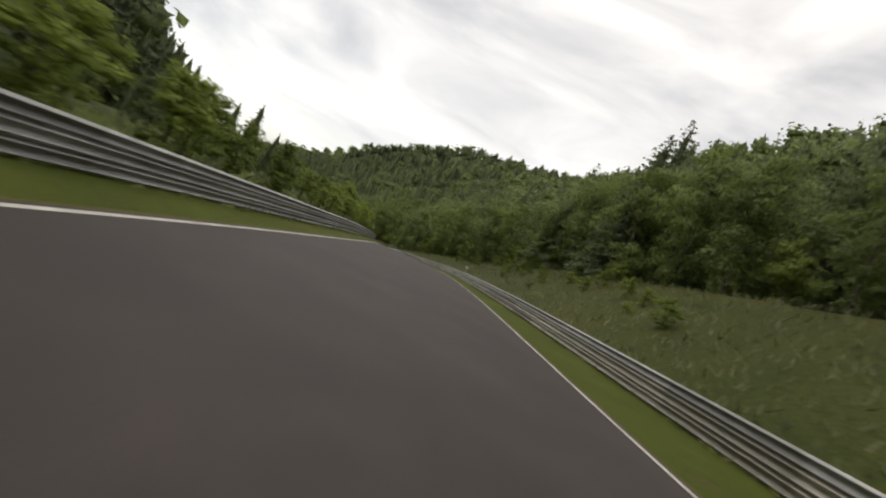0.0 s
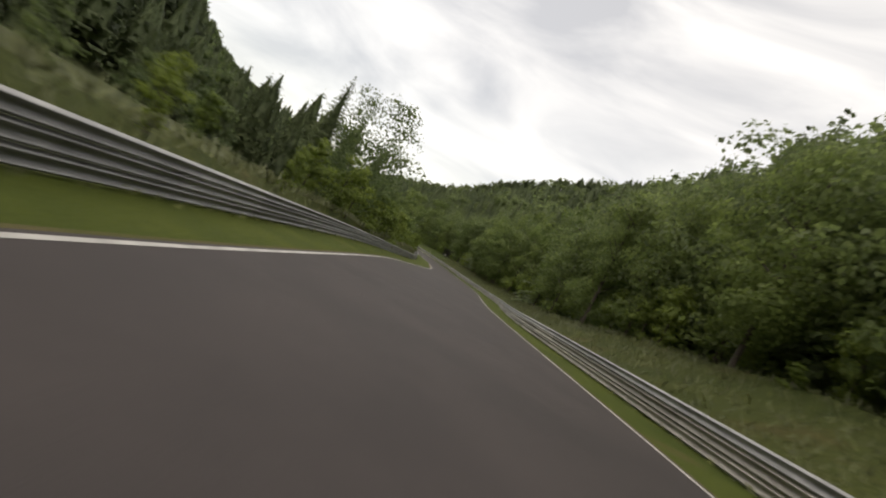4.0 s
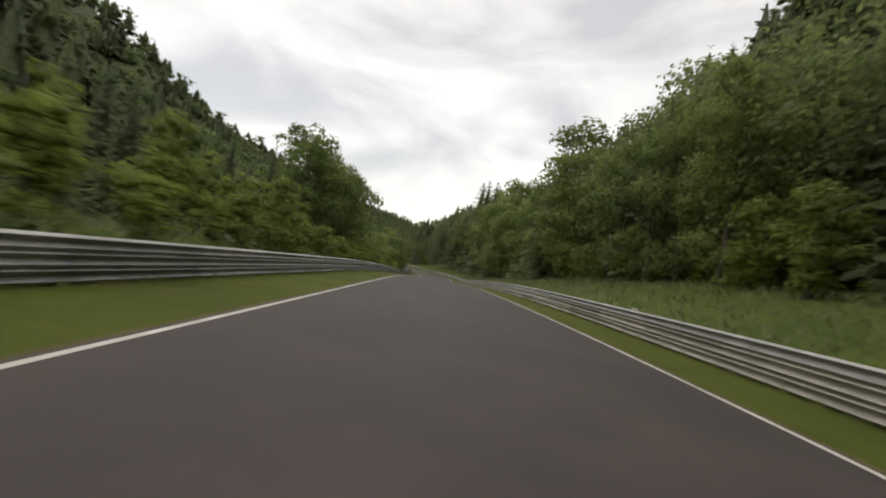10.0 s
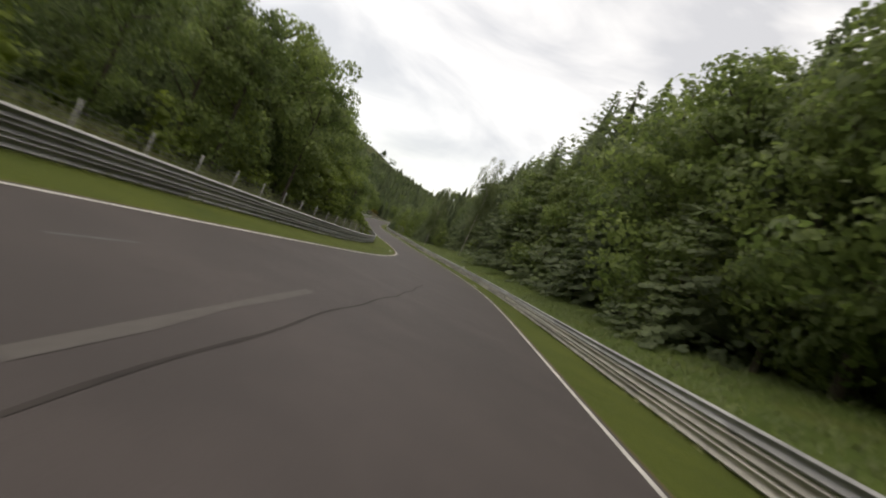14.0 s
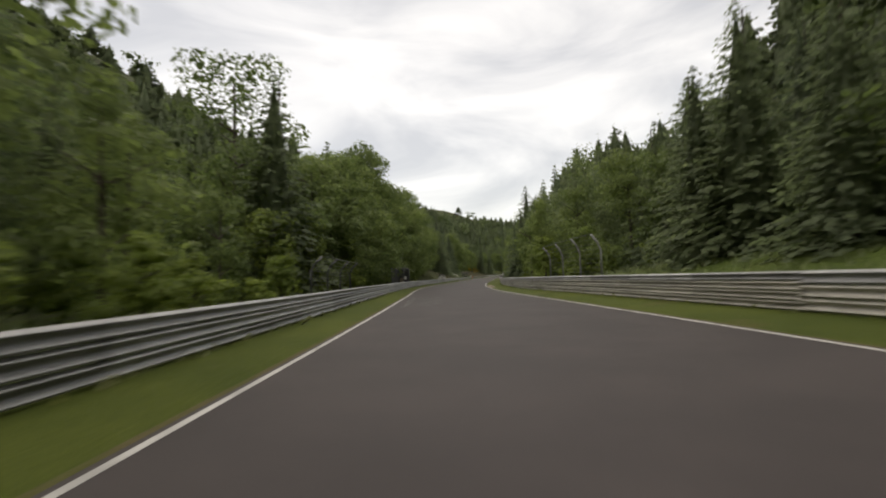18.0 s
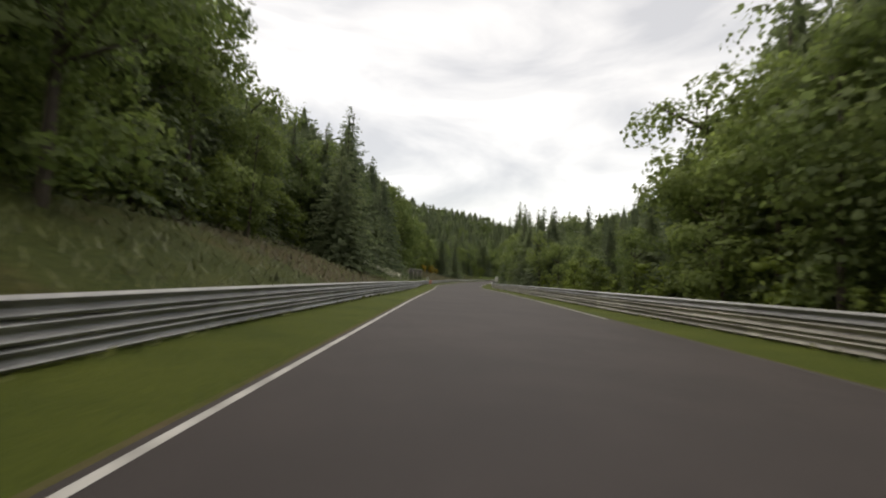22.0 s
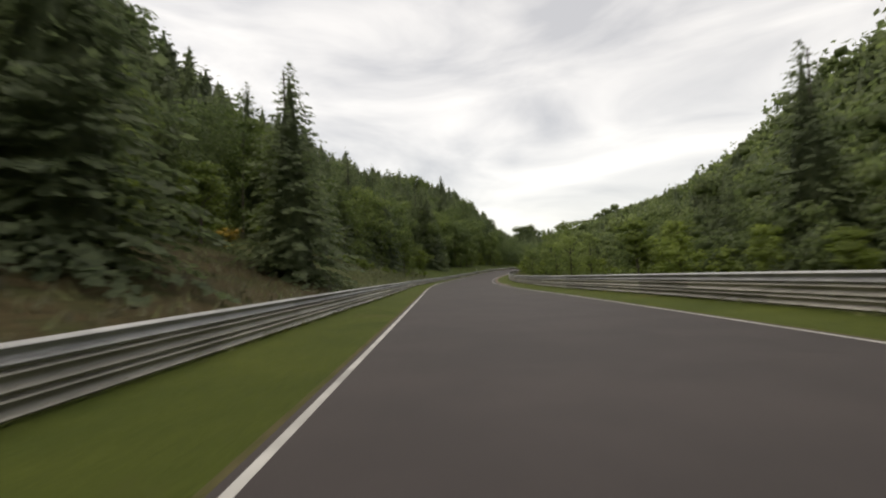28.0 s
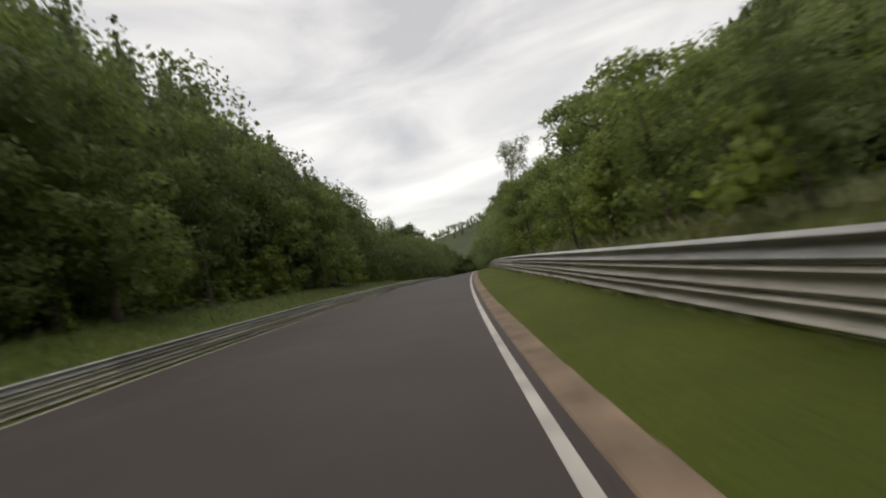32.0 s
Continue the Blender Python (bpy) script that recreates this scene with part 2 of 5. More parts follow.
WIDE_L = [0.05, -0.159, -0.102, 0.024, -0.194, 0.167, -0.213, 0.022, 0.015, -0.237, -0.169, -0.064, 0.02, 0.18, -0.229, 0.297, -0.086, -0.383, 0.126, -0.273, -0.043, -0.211, 0.076, -0.094, -0.192, -0.187, 0.014, 0.129, 0.153, 0.121, 0.002, 0, -0, -0, 0, 0, 0, 0, 0, 0, 0, 0]
WIDE_R = [-0.022, -0.058, -0.165, -0.105, 0.125, -0.053, -0.043, -0.151, 0.016, -0.053, -0.274, -0.095, -0.033, 0.089, 0.085, 0.089, 0.093, -0.47, 0.053, -0.183, -0.076, 0.069, -0.254, 0.063, -0.177, 0.043, -0.189, -0.075, 0.286, 0.113, -0.003, -0, -0, -0, -0, -0, 0, 0, 0, 0, 0, 0]
RAIL_L = [1.88, 1.69, 1.51, 1.32, 1.39, 1.33, 0.97, 1.1, 1.53, 1.99, 2.34, 2.54, 2.66, 3.07, 2.9, 2.41, 2.36, 2.52, 2.45, 2.38, 2.4, 2.33, 2.14, 2.14, 2.25, 2.45, 2.59, 2.68, 2.73, 2.55, 1.92, 1.66, 1.67, 1.77, 1.77, 1.49, 1.35, 1.73, 2.1, 2.28, 2.06, 1.98, 2.04, 2.31, 2.4, 2.41, 2.6, 2.81, 2.8, 2.47, 2.17, 2.18, 2.42, 2.52, 2.32, 2.11, 1.9, 1.77, 1.73, 1.76, 1.83, 1.89, 1.94, 1.98, 2, 2.01, 2.01, 2.01, 2.01, 2, 2, 2, 2, 2, 2, 2, 2, 2, 2, 2, 2, 2, 2]
RAIL_R = [3.35, 3.29, 3.11, 2.56, 2.14, 2.03, 2.08, 2.15, 2.13, 2.04, 2.04, 2.34, 2.87, 3.04, 3, 2.92, 2.84, 2.57, 2.32, 2.31, 2.37, 2.35, 2.31, 2.66, 2.75, 2.71, 2.6, 2.53, 2.49, 2.46, 2.39, 2.28, 2.18, 1.86, 1.63, 1.89, 2.15, 2.45, 2.41, 2.1, 1.76, 1.62, 1.75, 2.01, 2.1, 2.18, 2.22, 2.15, 2.11, 2.11, 2.09, 2.24, 2.53, 2.64, 2.5, 2.36, 2.36, 2.63, 2.64, 2.52, 2.36, 2.21, 2.1, 2.03, 1.99, 1.98, 1.97, 1.98, 1.98, 1.99, 1.99, 2, 2, 2, 2, 2, 2, 2, 2, 2, 2, 2, 2]
LIFT_L = [0.02, 0.06, 0.08, 0.11, 0.07, 0.06, 0.04, 0.02, 0.04, 0.02, 0.01, 0.04, 0.06, 0.03, 0, -0, 0.01, 0.08, 0.1, 0.14, 0.14, 0.09, 0.06, 0.06, 0.04, 0.01, 0.01, -0.01, 0.01, 0.03, 0.02, -0.03, -0.11, -0.19, -0.21, -0.18, -0.12, -0.06, -0.02, -0, 0.01, 0.01, 0.01, 0, 0, 0, -0, -0, -0, -0]
LIFT_R = [0.04, 0.07, 0.1, 0.11, 0.09, 0.06, 0.04, 0.04, 0.02, -0.01, -0.03, -0.01, 0.03, 0, -0.02, -0.04, -0.03, -0, 0.04, 0.09, 0.14, 0.13, 0.12, 0.09, 0.05, 0.03, 0.06, 0.07, 0.1, 0.12, 0.1, 0.09, 0.09, 0.06, 0.02, 0.01, -0, -0, -0, -0, -0, -0, -0, 0, 0, 0, 0, 0, 0, -0]
RAIL_TOP_L, RAIL_TOP_R = 0.75, 0.86
# height of the treetops over the road, every 15 m along it, at nine distances to each side
TOPS_L_9 = [14, 14, 3, 3, 3, 6, 4, 4, 3, 2, 13, 5, 2, 4, 3, 4, 4, 4, 4, 5, 4, 3, 3, 8, 7, 5, 11, 6, 5, 6, 2, 8, 9, 4, 10, 12, 14, 14, 11, 12, 9, 10, 10, 12, 13, 10, 11, 12, 10, 9, 10, 10, 11, 13, 14, 9, 14, 11, 7, 14, 12, 6, 3, 10, 13, 14, 14, 14, 14, 14, 14, 14, 14, 28, 28, 28, 28, 28, 28, 28, 28, 28]
TOPS_L_14 = [19, 19, 5, 5, 6, 2, 2, 4, 3, 5, 7, 13, 2, 4, 3, 3, 4, 5, 5, 7, 9, 10, 11, 7, 9, 7, 9, 12, 11, 13, 7, 8, 11, 8, 13, 14, 13, 19, 19, 17, 15, 5, 19, 18, 17, 19, 17, 13, 17, 10, 14, 14, 15, 17, 18, 18, 19, 19, 19, 19, 19, 17, 16, 16, 16, 13, 16, 18, 19, 19, 19, 19, 19, 32, 33, 33, 33, 33, 33, 33, 33, 33]
TOPS_L_20 = [27, 27, 27, 5, 2, 4, 6, 5, 6, 5, 6, 12, 7, 7, 10, 7, 4, 5, 6, 6, 6, 8, 10, 11, 9, 13, 10, 12, 12, 16, 19, 13, 13, 14, 7, 21, 25, 20, 23, 24, 24, 19, 17, 22, 22, 24, 15, 21, 21, 15, 16, 20, 13, 21, 22, 24, 24, 25, 26, 27, 25, 22, 21, 19, 18, 13, 14, 16, 18, 21, 23, 26, 27, 31, 33, 34, 25, 36, 37, 39, 41, 41]
TOPS_L_30 = [38, 38, 38, 38, 17, 5, 4, 5, 7, 9, 6, 10, 12, 10, 7, 11, 12, 12, 10, 9, 9, 6, 5, 11, 12, 10, 13, 11, 14, 15, 17, 18, 20, 21, 19, 17, 22, 20, 20, 30, 27, 28, 21, 26, 32, 29, 34, 23, 28, 31, 30, 26, 27, 29, 30, 27, 30, 31, 31, 33, 35, 35, 32, 31, 29, 20, 10, 18, 19, 22, 23, 24, 26, 28, 33, 34, 41, 36, 38, 39, 40, 42]
TOPS_L_45 = [50, 50, 50, 50, 48, 28, 20, 17, 9, 11, 14, 13, 9, 11, 12, 14, 17, 15, 23, 23, 25, 27, 27, 23, 19, 20, 20, 20, 21, 22, 23, 25, 26, 28, 29, 31, 30, 31, 31, 32, 33, 35, 36, 30, 38, 40, 41, 41, 42, 42, 44, 42, 43, 39, 39, 39, 36, 35, 37, 39, 40, 42, 42, 42, 41, 40, 40, 39, 38, 37, 35, 34, 32, 35, 33, 33, 35, 36, 38, 39, 41, 42]
TOPS_L_70 = [68, 68, 68, 68, 68, 68, 67, 56, 48, 43, 35, 33, 24, 23, 22, 20, 19, 15, 16, 15, 15, 17, 18, 16, 23, 26, 27, 27, 28, 29, 30, 31, 35, 37, 39, 41, 44, 47, 46, 43, 44, 43, 43, 43, 48, 54, 56, 55, 52, 48, 48, 49, 50, 51, 51, 49, 48, 44, 48, 45, 46, 48, 49, 51, 52, 53, 53, 53, 52, 52, 52, 54, 53, 52, 51, 55, 54, 40, 40, 42, 43, 44]
TOPS_L_110 = [92, 92, 92, 92, 92, 92, 92, 92, 92, 92, 92, 79, 85, 71, 71, 75, 74, 56, 67, 59, 54, 51, 48, 51, 44, 45, 45, 46, 47, 48, 49, 51, 52, 53, 58, 60, 63, 63, 66, 70, 70, 59, 74, 70, 72, 71, 70, 67, 66, 68, 72, 76, 77, 70, 63, 64, 62, 61, 59, 57, 56, 57, 60, 62, 63, 65, 66, 66, 66, 65, 61, 62, 61, 62, 65, 68, 69, 47, 53, 57, 61, 65]
TOPS_L_170 = [125, 125, 125, 125, 125, 125, 125, 125, 125, 125, 125, 125, 125, 125, 125, 125, 125, 125, 125, 125, 125, 125, 125, 124, 125, 125, 120, 109, 101, 109, 114, 116, 122, 124, 124, 124, 125, 125, 125, 125, 125, 124, 101, 117, 122, 120, 104, 102, 101, 97, 101, 98, 94, 90, 98, 100, 98, 88, 79, 76, 76, 75, 74, 74, 70, 71, 71, 70, 68, 69, 70, 73, 76, 79, 80, 78, 76, 45, 43, 44, 54, 60]
TOPS_L_250 = [160, 160, 160, 160, 160, 160, 160, 160, 160, 160, 160, 160, 160, 160, 160, 160, 160, 160, 160, 160, 160, 160, 160, 160, 160, 160, 160, 160, 160, 160, 160, 160, 160, 160, 160, 160, 160, 160, 160, 160, 160, 160, 159, 149, 154, 160, 160, 160, 160, 158, 155, 145, 141, 136, 132, 128, 120, 112, 126, 125, 124, 122, 112, 106, 101, 96, 95, 95, 95, 95, 95, 95, 95, 90, 91, 103, 117, 87, 86, 89, 89, 89]
TOPS_L_400 = [215, 215, 215, 215, 215, 215, 215, 215, 215, 215, 215, 215, 215, 215, 215, 215, 215, 215, 215, 215, 215, 215, 215, 215, 215, 215, 215, 215, 215, 215, 215, 215, 215, 215, 215, 215, 215, 215, 215, 215, 215, 215, 215, 215, 215, 215, 215, 215, 215, 215, 215, 215, 215, 213, 211, 208, 199, 201, 200, 198, 192, 185, 180, 166, 166, 168, 172, 167, 171, 175, 175, 176, 175, 170, 160, 153, 148, 143, 139, 135, 131, 130]
TOPS_R_9 = [14, 14, 14, 10, 11, 11, 12, 13, 13, 14, 14, 14, 14, 14, 14, 14, 14, 14, 13, 12, 12, 12, 11, 10, 12, 13, 14, 14, 14, 14, 14, 13, 11, 7, 10, 9, 7, 11, 10, 11, 6, 3, 8, 6, 12, 9, 10, 13, 3, 2, 5, 5, 6, 4, 4, 3, 6, 4, 7, 9, 9, 9, 12, 13, 14, 14, 14, 14, 14, 14, 14, 14, 14, 28, 28, 28, 28, 28, 28, 28, 28, 28]
TOPS_R_14 = [19, 19, 19, 11, 19, 13, 16, 17, 13, 18, 19, 19, 19, 15, 19, 19, 19, 19, 19, 17, 16, 16, 16, 19, 18, 16, 19, 19, 14, 19, 19, 19, 8, 12, 11, 15, 15, 14, 18, 18, 19, 7, 10, 10, 11, 17, 14, 12, 14, 7, 6, 7, 4, 5, 6, 7, 3, 8, 8, 10, 12, 13, 15, 17, 19, 19, 19, 19, 19, 19, 19, 19, 19, 33, 33, 33, 33, 33, 33, 33, 33, 33]
TOPS_R_20 = [27, 27, 27, 17, 19, 22, 20, 21, 24, 22, 25, 27, 26, 27, 14, 27, 27, 27, 27, 24, 24, 22, 22, 22, 22, 20, 25, 26, 25, 27, 27, 27, 27, 18, 10, 17, 19, 22, 23, 23, 23, 17, 7, 10, 8, 15, 18, 19, 17, 11, 10, 7, 9, 8, 8, 11, 14, 11, 8, 13, 14, 15, 17, 20, 21, 23, 25, 27, 27, 27, 27, 27, 26, 40, 40, 41, 41, 41, 41, 41, 41, 41]
TOPS_R_30 = [38, 38, 38, 32, 25, 26, 31, 28, 29, 32, 32, 35, 38, 38, 35, 32, 33, 36, 36, 36, 36, 36, 34, 32, 33, 33, 33, 33, 36, 36, 35, 34, 32, 34, 32, 20, 18, 24, 28, 31, 31, 31, 18, 11, 15, 16, 18, 18, 19, 18, 15, 13, 12, 12, 12, 10, 13, 15, 16, 17, 17, 19, 21, 23, 25, 27, 29, 31, 32, 34, 35, 37, 38, 37, 42, 45, 47, 49, 51, 52, 52, 52]
TOPS_R_45 = [50, 50, 50, 50, 44, 39, 36, 40, 37, 40, 37, 40, 49, 50, 46, 48, 49, 43, 38, 40, 41, 46, 46, 44, 46, 46, 45, 41, 42, 37, 37, 35, 37, 35, 39, 38, 31, 21, 33, 26, 35, 37, 37, 30, 23, 21, 21, 24, 24, 27, 25, 28, 20, 21, 19, 16, 14, 14, 21, 20, 21, 25, 26, 28, 30, 32, 34, 35, 37, 39, 41, 42, 45, 46, 48, 50, 52, 53, 55, 57, 58, 60]
TOPS_R_70 = [68, 68, 68, 68, 68, 66, 62, 57, 60, 65, 63, 54, 55, 57, 58, 66, 68, 68, 68, 64, 62, 61, 58, 60, 57, 61, 61, 61, 58, 54, 51, 48, 47, 50, 46, 41, 47, 47, 47, 48, 46, 47, 47, 47, 49, 40, 41, 36, 38, 38, 42, 46, 46, 38, 37, 40, 42, 40, 37, 38, 38, 36, 37, 34, 33, 35, 39, 44, 46, 48, 50, 51, 53, 55, 56, 58, 60, 61, 63, 66, 67, 69]
TOPS_R_110 = [92, 92, 92, 92, 92, 92, 92, 92, 89, 88, 91, 90, 92, 89, 82, 78, 80, 78, 81, 91, 92, 92, 86, 88, 89, 87, 86, 85, 84, 81, 76, 72, 67, 65, 62, 60, 59, 56, 58, 58, 56, 61, 60, 60, 57, 56, 61, 61, 61, 58, 57, 55, 59, 60, 60, 65, 65, 64, 67, 65, 67, 67, 69, 70, 74, 71, 60, 65, 65, 66, 67, 67, 67, 69, 71, 72, 75, 79, 80, 81, 83, 84]
TOPS_R_170 = [125, 125, 125, 125, 125, 125, 125, 125, 125, 125, 124, 125, 125, 125, 125, 125, 123, 117, 107, 97, 101, 105, 107, 111, 113, 116, 122, 125, 125, 116, 112, 109, 105, 100, 101, 98, 95, 91, 90, 88, 83, 81, 82, 83, 84, 76, 81, 81, 77, 77, 79, 66, 71, 79, 77, 77, 73, 80, 74, 78, 79, 96, 74, 82, 88, 94, 96, 98, 101, 103, 105, 107, 107, 108, 105, 104, 107, 108, 108, 109, 110, 110]
TOPS_R_250 = [160, 160, 160, 160, 160, 160, 160, 160, 160, 160, 160, 160, 160, 160, 160, 160, 160, 160, 160, 160, 156, 151, 145, 143, 142, 142, 142, 144, 146, 151, 157, 158, 157, 156, 151, 150, 150, 150, 148, 148, 147, 143, 144, 141, 140, 139, 137, 136, 137, 137, 134, 136, 132, 116, 119, 119, 115, 121, 116, 123, 123, 107, 146, 149, 123, 140, 143, 145, 148, 151, 153, 156, 158, 163, 166, 169, 171, 174, 174, 174, 174, 174]
TOPS_R_400 = [215, 215, 215, 215, 215, 215, 215, 215, 215, 215, 215, 215, 215, 215, 215, 215, 215, 215, 215, 215, 215, 215, 215, 215, 215, 215, 215, 212, 202, 197, 195, 202, 198, 199, 197, 197, 196, 196, 197, 198, 199, 203, 210, 209, 202, 201, 204, 203, 205, 207, 215, 206, 206, 204, 202, 200, 199, 199, 201, 206, 207, 210, 215, 215, 215, 215, 215, 215, 215, 215, 215, 215, 215, 229, 229, 229, 229, 229, 229, 229, 229, 229]
S_GRID = np.arange(-20, 1201, 1.0)


def spread(values, step):
    return np.interp(S_GRID, -20 + step * np.arange(len(values)), values)


_cur = spread(CURVE, 15)
R_TH = np.cumsum(_cur) - _cur[:20].sum()
R_X = np.cumsum(-np.sin(R_TH))
R_Y = np.cumsum(np.cos(R_TH))
R_Z = np.cumsum(spread(GRADE, 25))
R_X, R_Y, R_Z = R_X - R_X[20], R_Y - R_Y[20], R_Z - R_Z[20]
R_BANK = spread(BANK, 30)
EDGE_L = 3.9 + spread(WIDE_L, 30)
EDGE_R = 3.9 + spread(WIDE_R, 30)
OUT_L = EDGE_L + spread(RAIL_L, 15)
OUT_R = EDGE_R + spread(RAIL_R, 15)
UP_L = spread(LIFT_L, 25)
UP_R = spread(LIFT_R, 25)
# where the woods begin and how high the bank has climbed there
WOOD_S = [-20, 60, 110, 160, 260, 300, 380, 440, 470, 495, 540, 560, 640, 720, 740, 752, 765, 800, 900, 1200]
WOOD_L = [6.9, 6.9, 6.9, 6.9, 7.2, 10, 10, 9, 9, 9, 9, 16, 17, 17, 16, 16, 15, 14, 11, 9]
RISE_L = [1.0, 1.0, 1.0, 1.0, 1.0, 0.6, 0.6, 0.8, 0.3, 0.4, 0.5, 4.0, 3.2, 3.2, 5.4, 4.4, 3.3, 2.2, 1.5, 1.0]
WOOD_R = [18, 18, 15, 13, 13, 16, 17, 15, 14, 9.5, 9, 9, 9, 9, 9, 9, 9, 9, 9, 9]
RISE_R = [6.5, 6.5, 4.0, 2.4, 2.4, 2.8, 2.8, 3.9, 2.6, 0.5, 0.3, 0.2, 0.3, 0.3, 0.5, 0.5, 0.6, 0.8, 0.8, 0.8]
TOP_AT = [9, 14, 20, 30, 45, 70, 110, 170, 250, 400]
TOPS = {
    -1: [spread(v, 15) for v in (TOPS_L_9, TOPS_L_14, TOPS_L_20, TOPS_L_30, TOPS_L_45, TOPS_L_70, TOPS_L_110, TOPS_L_170, TOPS_L_250, TOPS_L_400)],
    1: [spread(v, 15) for v in (TOPS_R_9, TOPS_R_14, TOPS_R_20, TOPS_R_30, TOPS_R_45, TOPS_R_70, TOPS_R_110, TOPS_R_170, TOPS_R_250, TOPS_R_400)],
}


def along(a, s):
    return np.interp(s, S_GRID, a)


def treetops(s, u):
    """Height of the treetops over the road, u metres to the right of its middle."""
    side = -1 if u < 0 else 1
    return float(np.interp(abs(u), TOP_AT, [along(c, s) for c in TOPS[side]]))


def lie(s, u):
    """Height of the ground over the road's middle line."""
    b = along(R_BANK, s)
    if u < 0:
        edge, rail, up = along(EDGE_L, s), along(OUT_L, s), along(UP_L, s)
        wood, rise = np.interp(s, WOOD_S, WOOD_L), np.interp(s, WOOD_S, RISE_L)
    else:
        edge, rail, up = along(EDGE_R, s), along(OUT_R, s), along(UP_R, s)
        wood, rise = np.interp(s, WOOD_S, WOOD_R), np.interp(s, WOOD_S, RISE_R)
    a = abs(u)
    edge += 0.12
    if a <= edge:
        return b * u
    side = 1 if u > 0 else -1
    if a <= rail + 0.5:
        k = min(1.0, (a - edge) / (rail - edge))
        return b * u + up * k
    z0 = b * side * (rail + 0.5) + up
    z1 = max(rise, 0.2)
    if a <= wood:
        k = (a - rail - 0.5) / max(wood - rail - 0.5, 0.5)
        return z0 + (z1 - z0) * k + 0.12 * noise.noise((s * 0.3, u * 0.3, 1.0))
    tall = treetops(s, u)
    far = max(z1, tall - 15.0)
    k = min(1.0, (a - wood) / 22.0)
    return z1 + (far - z1) * k * k * (3 - 2 * k) + 0.3 * noise.noise((s * 0.1, u * 0.1, 3.0))


_soft = np.convolve(_cur, np.ones(41) / 41, "same")


def inner_limit(s, side):
    """How far the ground may run out on the inside of a bend."""
    c = -along(_soft, s) * side
    return 480.0 if c < 0.002 else max(60.0, 0.75 / c)


def place(s, u, h=0.0):
    """World point at s along the road, u to its right, h over the ground there."""
    th = along(R_TH, s)
    return Vector((along(R_X, s) + u * math.cos(th), along(R_Y, s) + u * math.sin(th), along(R_Z, s) + lie(s, u) + h))


def mesh_object(name, verts, faces, mats, parent=None, smooth=False, index=None):
    me = bpy.data.meshes.new(name)
    me.from_pydata([tuple(v) for v in verts], [], faces)
    for m in mats if isinstance(mats, (list, tuple)) else [mats]:
        me.materials.append(m)
    if index is not None:
        me.polygons.foreach_set("material_index", index)
    if smooth:
        me.polygons.foreach_set("use_smooth", [True] * len(me.polygons))
    me.update()
    ob = new(name, me)
    if parent is not None:
        ob.parent = parent
    return ob


def ribbon(name, s_values, left, right, mat, lift=0.0, cols=1):
    """A strip of surface between two offsets from the middle line."""
    verts, faces = [], []
    for s in s_values:
        a, b = left(s), right(s)
        for i in range(cols + 1):
            verts.append(place(s, a + (b - a) * i / cols, lift))
    w = cols + 1
    for j in range(len(s_values) - 1):
        for i in range(cols):
            k = j * w + i
            faces.append((k, k + 1, k + w + 1, k + w))
    return mesh_object(name, verts, faces, mat, smooth=True)


# ---- ground and road ----
S_LINE = np.arange(-18, 1120, 3.0)


def meadow(side, s):
    """Where the banks carry fresh green grass."""
    return (side > 0 and 250 < s < 500) or (side < 0 and (s < 80 or 230 < s < 350 or 425 < s < 475 or 604 < s < 668 or s > 790))


def ground_strip(side):
    offs = [None, 0.35, 0.75, 1.0, None, 7.6, 8.6, 10, 12, 14.5, 17.5, 21, 26, 33, 42, 55, 72, 92, 116, 145, 180, 220, 270, 330, 410]
    rows, verts, faces, idx = [], [], [], []
    for s in S_LINE:
        edge = along(EDGE_L if side < 0 else EDGE_R, s)
        rail = along(OUT_L if side < 0 else OUT_R, s)
        wood = np.interp(s, WOOD_S, WOOD_L if side < 0 else WOOD_R)
        us = [edge + 0.05, edge + 0.2, edge + 0.7 * (rail - edge), rail, rail + 0.5]
        us += [min(max(o, rail + 0.6 + 0.3 * i), inner_limit(s, side) + 0.2 * i) for i, o in enumerate(offs[5:])]
        rows.append((us, wood))
        for u in us:
            verts.append(place(s, side * u, -0.006 if u < edge + 0.1 else 0.0))
    w = len(rows[0][0])
    heath = lambda s: side < 0 and (576 < s < 603 or 668 < s < 724)
    for j in range(len(S_LINE) - 1):
        us, wood = rows[j]
        for i in range(w - 1):
            k = j * w + i
            faces.append((k, k + 1, k + w + 1, k + w) if side > 0 else (k, k + w, k + w + 1, k + 1))
            idx.append(4 if i == 0 else 0 if i < 4 else (3 if us[i] > wood + 1 else (2 if heath(S_LINE[j]) else (5 if meadow(side, S_LINE[j]) else 1))))
    ob = mesh_object("ground_left" if side < 0 else "ground_right", verts, faces, [M_VERGE, M_WILD, M_HEATH, M_FLOOR, M_EDGE, M_MEADOW], None, True, idx)
    return tagged(ob, "grass verge climbing into a wooded valley side", "ground", kind="structure")


ground_strip(-1)
ground_strip(1)

